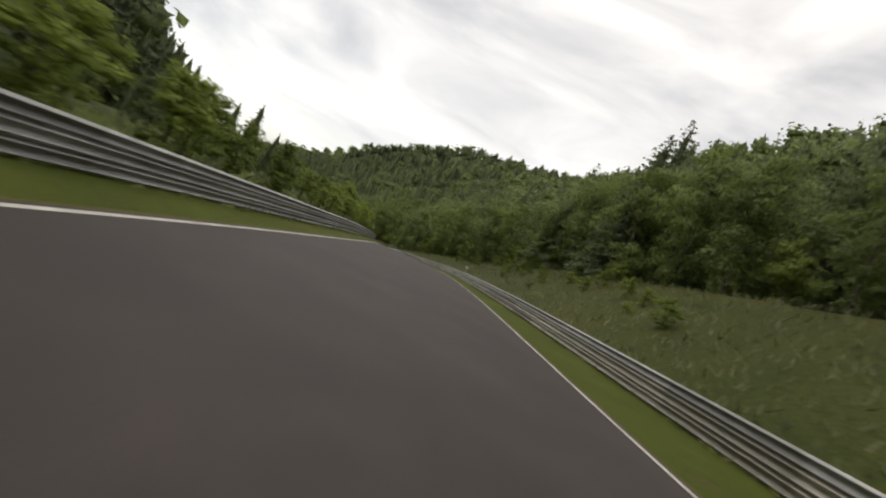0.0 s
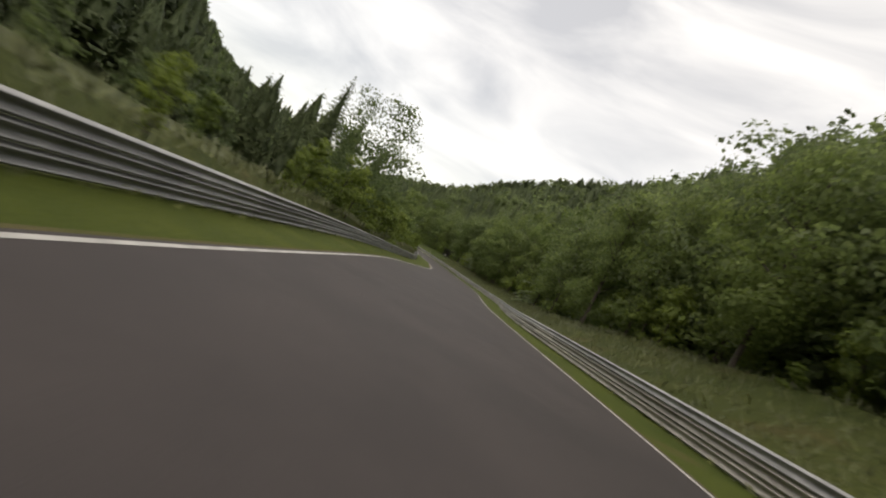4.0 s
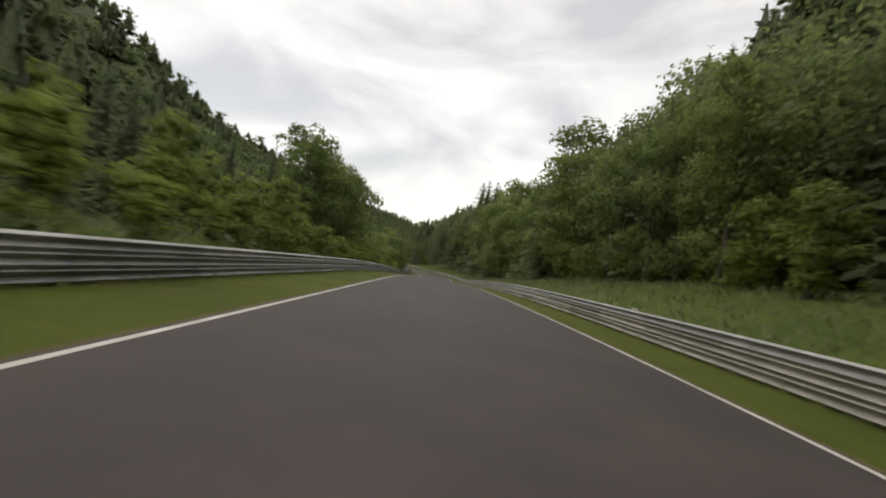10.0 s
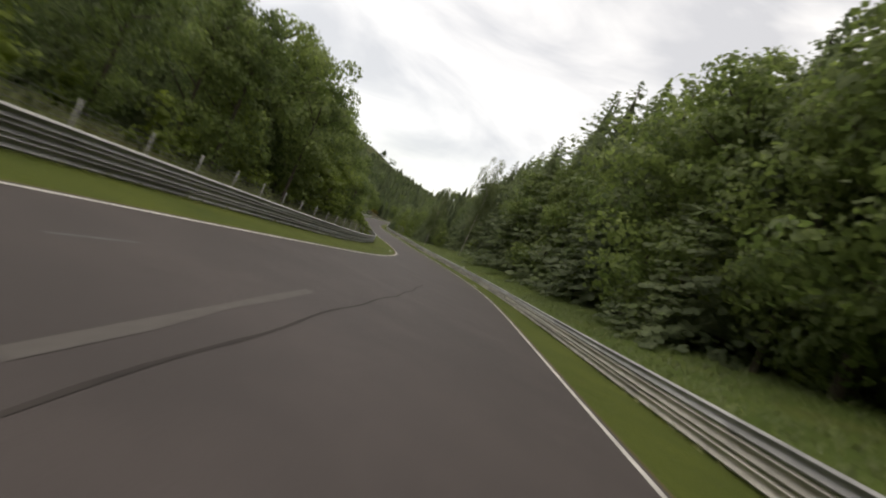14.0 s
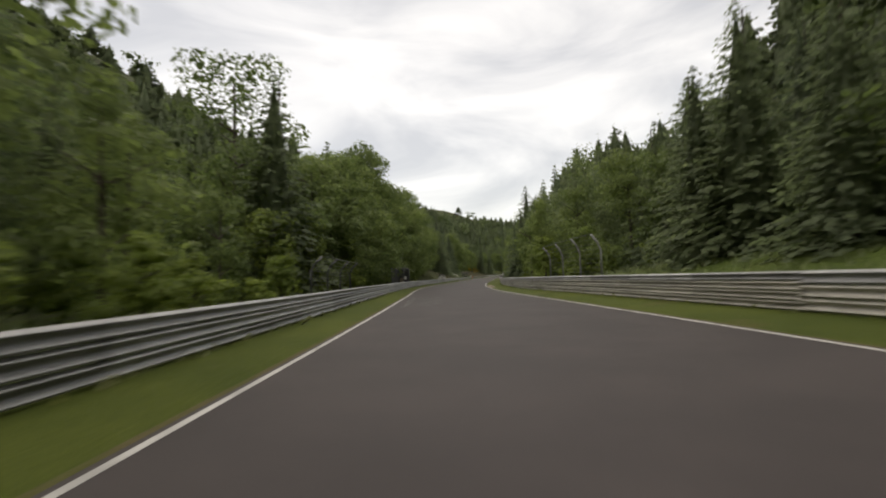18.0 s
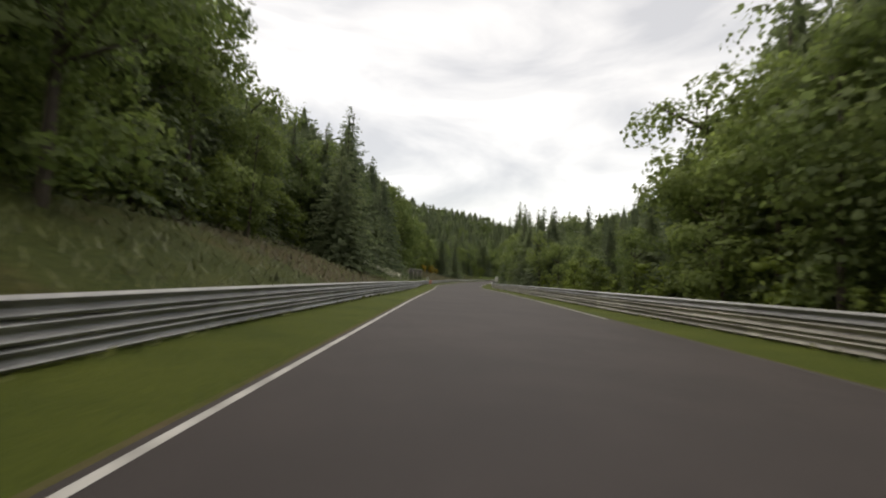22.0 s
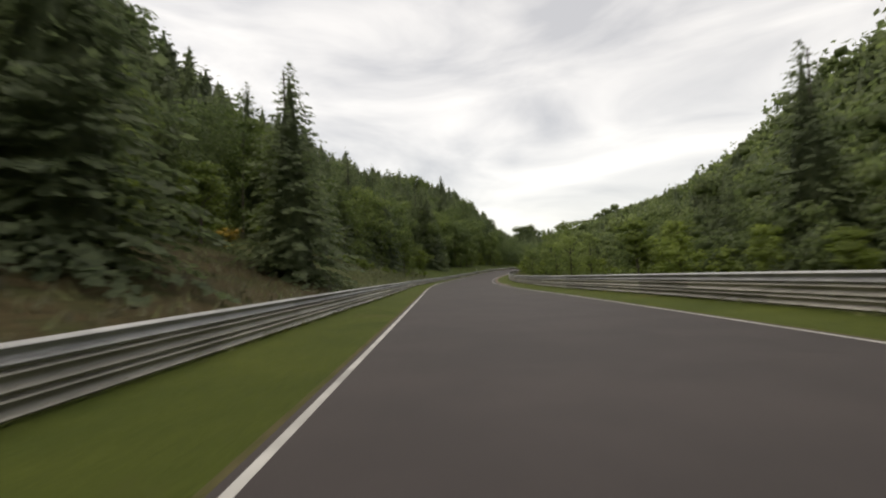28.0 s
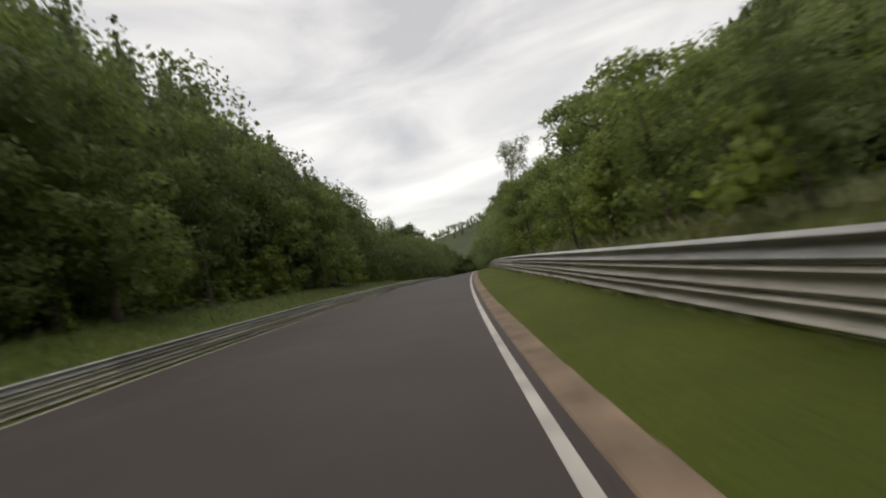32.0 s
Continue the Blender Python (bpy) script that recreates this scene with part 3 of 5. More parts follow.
# the wide land round the valley, out to the horizon
def land():
    xs = np.concatenate([np.linspace(-4000, -700, 12), np.linspace(-640, 640, 44), np.linspace(700, 4000, 12)])
    ys = np.concatenate([np.linspace(-4000, -300, 12), np.linspace(-240, 1500, 58), np.linspace(1600, 4500, 12)])
    line = np.stack([R_X[::10], R_Y[::10]], 1)
    verts, faces = [], []
    for y in ys:
        for x in xs:
            d = np.hypot(line[:, 0] - x, line[:, 1] - y)
            i = int(d.argmin())
            dist = d[i]
            base = R_Z[::10][i]
            k = min(1.0, max(0.0, (dist - 110) / 160))
            h = base - 22 + k * k * (3 - 2 * k) * 80 + 10 * k * noise.noise((x * 0.004, y * 0.004, 0.0))
            verts.append((x, y, h))
    w = len(xs)
    for j in range(len(ys) - 1):
        for i in range(w - 1):
            k = j * w + i
            faces.append((k, k + 1, k + w + 1, k + w))
    ob = mesh_object("ground", verts, faces, M_FLOOR, None, True)
    tagged(ob, "wooded hills rolling out to the horizon", "ground", kind="structure")


land()

# the wooded ridges that close the valley in the distance
RIDGE_AT = [-180, -100, -60, -30, -15, -10, -5, 0, 5, 10, 15, 20, 25, 30, 35, 40, 45, 50, 60, 75, 110, 180]
RIDGE_UP = [260, 330, 380, 380, 370, 320, 262, 212, 172, 140, 118, 100, 94, 75, 112, 142, 184, 246, 340, 360, 330, 260]
HUB = Vector((-86.0, 382.0, 0.0))


def ridge_point(az, r):
    """A point of the ring of hills; az in degrees, turning left from north."""
    top = np.interp(az, RIDGE_AT, RIDGE_UP) - 16
    k = min(1.0, max(0.0, (r - 720) / 580))
    h = 20 + (top - 20) * k * k * (3 - 2 * k) + (8 * noise.noise((az * 0.12, r * 0.004, 2.0)) if k < 1 else 0)
    return HUB + Vector((-math.sin(radians(az)) * r, math.cos(radians(az)) * r, h))


def ridges():
    rs = [700, 800, 900, 1000, 1080, 1160, 1230, 1300, 1400, 1800]
    azs = np.arange(-180, 180, 1.5)
    verts = [ridge_point(a, r) for a in azs for r in rs]
    w, n = len(rs), len(azs)
    faces = [(j * w + i, (j + 1) % n * w + i, (j + 1) % n * w + i + 1, j * w + i + 1) for j in range(n) for i in range(w - 1)]
    tagged(mesh_object("ground_ridge", verts, faces, M_FAR, None, True), "wooded ridges closing the valley in the distance", "ground", kind="structure")


ridges()

road = ribbon("road", S_LINE, lambda s: -along(EDGE_L, s) - 0.12, lambda s: along(EDGE_R, s) + 0.12, M_ASPHALT, 0.0, 8)
tagged(road, "worn grey-brown asphalt race track surface", "road", kind="structure")
line_l = ribbon("edge_line_left", S_LINE, lambda s: -along(EDGE_L, s) - 0.035, lambda s: -along(EDGE_L, s) + 0.06, M_PAINT, 0.005)
worn = (S_LINE > 536) & (S_LINE < 571)
right_a, right_b = (lambda s: along(EDGE_R, s) - 0.068), (lambda s: along(EDGE_R, s) + 0.034)
line_r = ribbon("edge_line_right", S_LINE[S_LINE <= 536], right_a, right_b, M_PAINT, 0.005)
line_r_far = ribbon("edge_line_right", S_LINE[S_LINE >= 571], right_a, right_b, M_PAINT, 0.005)
line_r_faint = ribbon("edge_line_right", S_LINE[worn], lambda s: along(EDGE_R, s) - 0.02, right_b, M_FAINT, 0.005)
for ob in (line_l, line_r, line_r_far):
    tagged(ob, "white painted line along the track edge", "road marking", kind="structure")
tagged(line_r_faint, "edge line worn almost away", "road marking", kind="structure")

# ---- guard rails ----
W_PROFILE = [(0.0, 0.0), (0.012, 0.025), (0.062, 0.11), (0.078, 0.15), (0.083, 0.19), (0.076, 0.225), (0.05, 0.29), (0.02, 0.38), (0.008, 0.5), (0.02, 0.62), (0.05, 0.71), (0.076, 0.775), (0.083, 0.81), (0.078, 0.85), (0.062, 0.89), (0.012, 0.975), (0.0, 1.0)]
M_ORANGE = plain_mat("orange_paint", (0.42, 0.075, 0.018), (0.62, 0.13, 0.035), 0.55, 0, 4)
M_DULL = plain_mat("weathered_steel", (0.22, 0.21, 0.185), (0.42, 0.4, 0.355), 0.5, 0.12, 1.2, (1, 1, 8), vary=(0.65, 1.2))


def rail_run(side, s0, s1):
    out = OUT_L if side < 0 else OUT_R
    top = RAIL_TOP_L if side < 0 else RAIL_TOP_R
    base = place(s0, side * along(out, s0))
    rail = new("guard_rail")
    rail.location = base
    rows = 4 if side > 0 and 440 <= s0 < 500 else 3
    tagged(rail, "galvanised steel guard rail of %s stacked corrugated beams" % ("four" if rows == 4 else "three"), "guard rail", "track guard rails")
    low = 0.02
    deep = (top - low) / rows
    for k in range(int(round((s1 - s0) / 4.0))):
        a, b = s0 + 4.0 * k, s0 + 4.0 * (k + 1) + 0.15
        for row in range(rows):
            z0 = low + deep * row
            verts, faces = [], []
            for i, s in enumerate(np.linspace(a, b, 3)):
                u = along(out, s)
                for d, h in W_PROFILE:
                    verts.append(place(s, side * (u - d - (0.005 if i == 0 else 0.0))) + Vector((0, 0, z0 + h * (deep - 0.004))) - base)
            w = len(W_PROFILE)
            for j in range(2):
                for i in range(w - 1):
                    c = j * w + i
                    faces.append((c, c + 1, c + w + 1, c + w) if side < 0 else (c, c + w, c + w + 1, c + 1))
            mat = M_STEEL if row == rows - 1 or (side < 0 and s0 < 660) else M_DULL
            lab = ""
            if side < 0 and 648 <= a < 652:
                mat, lab = M_ORANGE, "orange painted beam"
            ob = mesh_object("beam", verts, faces, mat, rail, True)
            if lab:
                tagged(ob, lab)
        u = along(out, a) + 0.07
        p = place(a, side * u) - base
        th = along(R_TH, a)
        verts = []
        for z in (-0.3, top - 0.03):
            for dx, dy in ((-0.05, -0.05), (0.05, -0.05), (0.05, 0.05), (-0.05, 0.05)):
                verts.append((p.x + dx * math.cos(th) - dy * math.sin(th), p.y + dx * math.sin(th) + dy * math.cos(th), p.z + z))
        mesh_object("post", verts, [(0, 1, 5, 4), (1, 2, 6, 5), (2, 3, 7, 6), (3, 0, 4, 7), (4, 5, 6, 7)], M_POST, rail)
    return rail


for side in (-1, 1):
    for s0 in range(-16, 1000, 40):
        rail_run(side, s0, s0 + 40)


# ---- trees ----


def sprays(centres, normals, sizes, rng, droop=0.0):
    """Ragged four-pointed leaf sprays at the centres, facing the normals."""
    n = len(centres)
    r = rng.normal(size=(n, 3))
    r[:, 2] *= 0.6
    t = np.cross(normals, r)
    t /= np.linalg.norm(t, axis=1)[:, None] + 1e-9
    b = np.cross(normals, t)
    verts = np.empty((n, 4, 3))
    k = rng.uniform(0.6, 1.3, (n, 4))
    for i, (p, q) in enumerate(((1, 0), (0, 0.8), (-1, 0), (0, -0.8))):
        verts[:, i] = centres + (t * p + b * q) * (sizes * k[:, i])[:, None]
        verts[:, i] += normals * (rng.uniform(-0.25, 0.25, n) * sizes)[:, None]
    return verts.reshape(-1, 3)


def quads_mesh(name, verts, mat, soft=None):
    me = bpy.data.meshes.new(name)
    n = len(verts) // 4
    me.vertices.add(n * 4)
    me.vertices.foreach_set("co", np.ascontiguousarray(verts, dtype=np.float32).ravel())
    me.loops.add(n * 4)
    me.loops.foreach_set("vertex_index", np.arange(n * 4, dtype=np.int32))
    me.polygons.add(n)
    me.polygons.foreach_set("loop_start", np.arange(0, n * 4, 4, dtype=np.int32))
    me.materials.append(mat)
    me.update(calc_edges=True)
    me.validate()
    if soft is not None:
        me.normals_split_custom_set_from_vertices(soft)
    return me


def crown_points(rng, n, blobs):
    """Leaf places and outward directions on a heap of rounded clumps."""
    w = np.array([b[3] ** 2 for b in blobs])
    pick = rng.choice(len(blobs), n, p=w / w.sum())
    B = np.array(blobs)[pick]
    d = rng.normal(size=(n, 3))
    d /= np.linalg.norm(d, axis=1)[:, None]
    d[:, 2] = np.abs(d[:, 2]) * np.where(rng.random(n) < 0.75, 1, -1)
    rad = B[:, 3] * (0.55 + 0.43 * rng.random(n))
    c = B[:, :3] + d * rad[:, None] * np.array([1, 1, 0.9])
    nm = d + rng.normal(size=(n, 3)) * 0.45
    nm /= np.linalg.norm(nm, axis=1)[:, None]
    sn = d + 0.35 * nm + np.array([0, 0, 0.25])
    return c, nm, sn / np.linalg.norm(sn, axis=1)[:, None]


def cube_ball(cuts):
    """Quads of a rounded cube of radius one."""
    grid = np.linspace(-1, 1, cuts + 1)
    out = []
    for axis in range(3):
        for sign in (-1, 1):
            for i in range(cuts):
                for j in range(cuts):
                    q = []
                    for a, b in ((i, j), (i + 1, j), (i + 1, j + 1), (i, j + 1)):
                        v = [0.0, 0.0, 0.0]
                        v[axis], v[(axis + 1) % 3], v[(axis + 2) % 3] = sign, grid[a], grid[b]
                        q.append(v)
                    out += q if sign > 0 else q[::-1]
    out = np.array(out)
    return out / np.linalg.norm(out, axis=1)[:, None]


BALLS = {1: cube_ball(1), 2: cube_ball(2), 3: cube_ball(3)}


def cores(rng, blobs, cuts, share=0.4):
    """The dense inside of each clump: a lumpy body under the outer leaves."""
    vs, ns = [], []
    for x, y, z, r in blobs:
        a, b = rng.uniform(0, 6.28, 2)
        m = np.array(Matrix.Rotation(a, 3, "Z") @ Matrix.Rotation(b, 3, "X"))
        d = BALLS[cuts] @ m.T
        k = share * r * (1 + 0.2 * np.sin(5 * d[:, 0] + a) * np.sin(4 * d[:, 1] + b) + 0.14 * np.sin(9 * d[:, 2] + 7 * d[:, 0] + a))
        vs.append(d * k[:, None] * np.array([1, 1, 0.9]) + np.array([x, y, z]))
        n = d + np.array([0, 0, 0.25])
        ns.append(n / np.linalg.norm(n, axis=1)[:, None])
    return np.concatenate(vs), np.concatenate(ns)


def broad_crown(rng, n, size, low=0.18, clumps=26, cuts=2, fat=1.0):
    """Clumps and leaf sprays of a broadleaved tree one unit high."""
    blobs = []
    for i in range(clumps):
        z = rng.uniform(low, 0.86)
        k = math.sin(math.pi * min(1.0, (z - low + 0.12) / (1.08 - low))) ** 0.7
        r = rng.uniform(0.0, 0.27) * k
        a = rng.uniform(0, 2 * math.pi)
        blobs.append((r * math.cos(a), r * math.sin(a), z, rng.uniform(0.08, 0.15) * (0.7 + 0.5 * k) * (26 / clumps) ** 0.33 * fat))
    c, nm, sn = crown_points(rng, n, blobs)
    v = sprays(c, nm, rng.uniform(0.45, 1.3, n) * size, rng)
    if not cuts:
        return v, np.repeat(sn, 4, axis=0)
    cv, cn = cores(rng, blobs, cuts)
    return np.concatenate([v, cv]), np.concatenate([np.repeat(sn, 4, axis=0), cn])


def spruce_crown(rng, n_whorl, per, segs, low=0.06, sides=8):
    """Branches of a spruce one unit high: each a row of drooping twig pairs on both sides of its axis, over a dense ragged inside."""
    vs, ns = [], []
    up = np.array([0.0, 0.0, 1.0])
    for i in range(n_whorl):
        f = i / (n_whorl - 1)
        reach = 0.225 * (1 - f) ** 0.8 + 0.012
        fall = -0.38 + 0.75 * f
        wing = 1.75 / segs ** 0.5
        a0 = rng.uniform(0, 6.28)
        count = max(4, int(per * (1 - 0.45 * f)))
        for k in range(count):
            a = a0 + 6.283 * k / count + rng.uniform(-0.35, 0.35)
            L = reach * rng.uniform(0.62, 1.15)
            z = low + (0.985 - low) * f + rng.uniform(-0.5, 0.5) * (0.985 - low) / n_whorl
            out = np.array([math.cos(a), math.sin(a), 0.0])
            side = np.array([-math.sin(a), math.cos(a), 0.0])
            for j in range(segs):
                q0, q1 = 0.2 + 0.8 * j / segs, 0.2 + 0.8 * (j + 1.25) / segs
                p0 = out * L * q0 + np.array([0, 0, z + fall * L * q0 - 0.12 * L * q0 * q0])
                p1 = out * L * q1 + np.array([0, 0, z + fall * L * q1 - 0.12 * L * q1 * q1])
                w = wing * L * (0.34 - 0.15 * q1) * rng.uniform(0.75, 1.3)
                k0, k1 = rng.uniform(0.7, 1.3, 2)
                skew = side * w * rng.uniform(-0.3, 0.3)
                vs += [p0, p0 * 0.4 + p1 * 0.6 - side * w * k0 - up * w * 0.3, p1 + skew, p0 * 0.4 + p1 * 0.6 + side * w * k1 - up * w * 0.3][::-1]
                n = out * 0.75 + side * rng.uniform(-0.3, 0.3) + up * 0.6
                ns += [n / np.linalg.norm(n)] * 4
                c = p0 * 0.3 + p1 * 0.7 + up * 0.1 * w
                vs += [c - side * w * k1 * 0.8, c + out * w * 0.35 - up * w * k0 * 0.9 - side * w * 0.25, c + out * w * 0.3 - up * w * k1 + side * w * 0.4, c + side * w * k0 * 0.8]
                n = out + side * rng.uniform(-0.3, 0.3) + up * 0.35
                ns += [n / np.linalg.norm(n)] * 4
    rings = max(4, n_whorl // 3)
    grid = []
    for i in range(rings + 1):
        f = i / rings
        r = 0.55 * (0.225 * (1 - f) ** 0.8 + 0.004)
        grid.append([np.array([r * rng.uniform(0.75, 1.25) * math.cos(k * 6.283 / sides), r * rng.uniform(0.75, 1.25) * math.sin(k * 6.283 / sides), low + (0.96 - low) * f]) for k in range(sides)])
    for i in range(rings):
        for k in range(sides):
            quad = [grid[i][k], grid[i][(k + 1) % sides], grid[i + 1][(k + 1) % sides], grid[i + 1][k]]
            vs += quad
            for p in quad:
                n = np.array([p[0], p[1], 0.0]) / (np.hypot(p[0], p[1]) + 1e-6) + np.array([0, 0, 0.35])
                ns.append(n / np.linalg.norm(n))
    return np.array(vs), np.array(ns)


def fine_spruce(rng, n_whorl, per, size, low=0.05):
    """A spruce seen from near: every branch carries a row of small twigs that hang a little, over a dense dark inside."""
    cs, ns, sn, sz = [], [], [], []
    for i in range(n_whorl):
        f = i / (n_whorl - 1)
        reach = 0.215 * (1 - f) ** 0.8 + 0.01
        fall = -0.36 + 0.75 * f
        a0 = rng.uniform(0, 6.28)
        count = max(4, int(per * (1 - 0.5 * f)))
        for k in range(count):
            a = a0 + 6.283 * k / count + rng.uniform(-0.35, 0.35)
            L = reach * rng.uniform(0.62, 1.18)
            z = low + (0.985 - low) * f + rng.uniform(-0.5, 0.5) * (0.985 - low) / n_whorl
            c, d = math.cos(a), math.sin(a)
            m = max(3, int(L / (size * 0.62)))
            for j in range(m):
                q = 0.25 + 0.75 * (j + rng.random()) / m
                fan = rng.normal() * 0.16 * L * (1.15 - q)
                cs.append((L * q * c - fan * d, L * q * d + fan * c, z + fall * L * q - 0.14 * L * q * q - abs(fan) * 0.5))
                ns.append((c * 0.7 + rng.normal() * 0.4, d * 0.7 + rng.normal() * 0.4, 0.75))
                sn.append((c + rng.normal() * 0.2, d + rng.normal() * 0.2, 0.45))
                sz.append(size * rng.uniform(0.6, 1.25) * (0.5 + 0.5 * (1 - f) ** 0.6))
    unit = lambda v: np.array(v) / np.linalg.norm(np.array(v), axis=1)[:, None]
    body, body_n = spruce_crown(rng, 12, 4, 1, low, 9)
    keep = len(body) - 4 * 9 * 4
    body = body * np.array([0.6, 0.6, 0.97])
    return np.concatenate([sprays(np.array(cs), unit(ns), np.array(sz), rng), body[keep:]]), np.concatenate([np.repeat(unit(sn), 4, axis=0), body_n[keep:]])


def trunk_mesh(name, rng, height, r0, limbs, mat=None):
    verts, faces = [], []

    def tube(p0, p1, a, b, bends=3):
        base = len(verts)
        ax = (p1 - p0).normalized()
        t = ax.orthogonal().normalized()
        q = ax.cross(t)
        for i in range(bends + 1):
            f = i / bends
            c = p0.lerp(p1, f)
            r = a + (b - a) * f
            for k in range(6):
                an = k * math.pi / 3
                verts.append(c + (t * math.cos(an) + q * math.sin(an)) * r)
        for i in range(bends):
            for k in range(6):
                x = base + i * 6 + k
                y = base + i * 6 + (k + 1) % 6
                faces.append((x, y, y + 6, x + 6))
    tube(Vector((0, 0, -0.04)), Vector((rng.uniform(-0.02, 0.02), rng.uniform(-0.02, 0.02), height)), r0, r0 * 0.2, 5)
    for i in range(limbs):
        z = rng.uniform(0.22, 0.7)
        a = rng.uniform(0, 2 * math.pi)
        L = rng.uniform(0.09, 0.19)
        tube(Vector((0, 0, z)), Vector((L * math.cos(a), L * math.sin(a), z + L * 0.7)), r0 * 0.45, r0 * 0.1, 2)
    me = bpy.data.meshes.new(name)
    me.from_pydata([tuple(v) for v in verts], [], faces)
    me.materials.append(mat or M_BARK)
    return me


KINDS = {}
for kind, count in (("broad", 4), ("tall", 4), ("grand", 4), ("spruce", 3), ("bush", 4), ("birch", 2), ("broom", 2)):
    KINDS[kind] = []
    for i in range(count):
        rng = np.random.default_rng(100 + i + 10 * len(kind))
        if kind == "broad":
            leaves, mat = broad_crown(rng, 2600, 0.0142, 0.05, 26, 0, 0.84), M_LEAF
            stem = trunk_mesh("trunk", rng, 0.8, 0.016, 6)
        elif kind == "tall":
            leaves, mat = broad_crown(rng, 5400, 0.0106, 0.05, 36, 0, 0.78), M_LEAF
            stem = trunk_mesh("trunk", rng, 0.8, 0.013, 6)
        elif kind == "grand":
            leaves, mat = broad_crown(rng, 9200, 0.0078, 0.05, 44, 0, 0.76), M_LEAF
            stem = trunk_mesh("trunk", rng, 0.8, 0.013, 8)
        elif kind == "spruce":
            leaves, mat = fine_spruce(rng, 44, 12, 0.0125), M_NEEDLE
            stem = trunk_mesh("trunk", rng, 0.95, 0.011, 0)
        elif kind == "birch":
            leaves, mat = broad_crown(rng, 9600, 0.0072, 0.2, 42, 0, 0.78), M_BIRCH_LEAF
            stem = trunk_mesh("trunk", rng, 0.92, 0.0075, 8, M_BIRCH)
        elif kind == "broom":
            leaves, mat = broad_crown(rng, 700, 0.018, 0.1, 14), M_BROOM
            stem = trunk_mesh("stem", rng, 0.6, 0.014, 6)
        else:
            leaves, mat = broad_crown(rng, 1900, 0.0165, 0.02, 24, 1), M_BUSH
            stem = trunk_mesh("stem", rng, 0.6, 0.018, 5)
        KINDS[kind].append((quads_mesh("crown", leaves[0], mat, leaves[1]), stem))

LABELS = {
    "broad": ("broadleaved tree with a dense dark green crown", "tree", "woodland trees"),
    "spruce": ("dark green spruce with drooping branches", "tree", "woodland spruces"),
    "birch": ("slender birch with pale bark and a light airy crown", "tree", "birches"),
    "broom": ("broom bush in faded yellow bloom on the bank", "bush", "broom bushes"),
    "bush": ("bright green bush growing behind the guard rail", "bush", "roadside bushes"),
}
NAMES = {"broad": "broadleaf_tree", "spruce": "spruce_tree", "bush": "roadside_bush", "birch": "birch_tree", "broom": "broom_bush"}


def plant(kind, s, u, height, rng, wide=1.0, label=None):
    form = kind if kind != "broad" or height < 8 else "grand" if height > 14 and abs(u) < 15 else "tall"
    crown, stem = KINDS[form][int(rng.integers(len(KINDS[form])))]
    tree = new(NAMES[kind])
    tree.location = place(s, u, -0.1)
    tree.rotation_euler = (0, 0, rng.uniform(0, 6.28))
    lab = LABELS[kind]
    tagged(tree, label or lab[0], lab[1], lab[2])
    for nm, me in (("stem" if kind in ("bush", "broom") else "trunk", stem), ("crown", crown)):
        ob = new(nm, me)
        ob.parent = tree
        ob.scale = (height * wide, height * wide, height)
    return tree


SPRUCE_S = [-20, 40, 200, 300, 420, 480, 560, 640, 760, 900, 1200]
SPRUCE_L = [0.6, 0.6, 0.6, 0.5, 0.3, 0.2, 0.6, 0.8, 0.6, 0.55, 0.5]
SPRUCE_R = [0.35, 0.35, 0.4, 0.45, 0.7, 0.7, 0.5, 0.6, 0.2, 0.15, 0.2]
NEAR_S = [-20, 285, 300, 425, 435, 570, 585, 690, 760, 780, 1200]
NEAR_L = [0.3, 0.3, 0.1, 0.1, 0.12, 0.1, 0.75, 0.8, 0.6, 0.3, 0.25]
NEAR_R = [0.0, 0.0, 0.05, 0.1, 0.7, 0.5, 0.35, 0.25, 0.1, 0.05, 0.1]


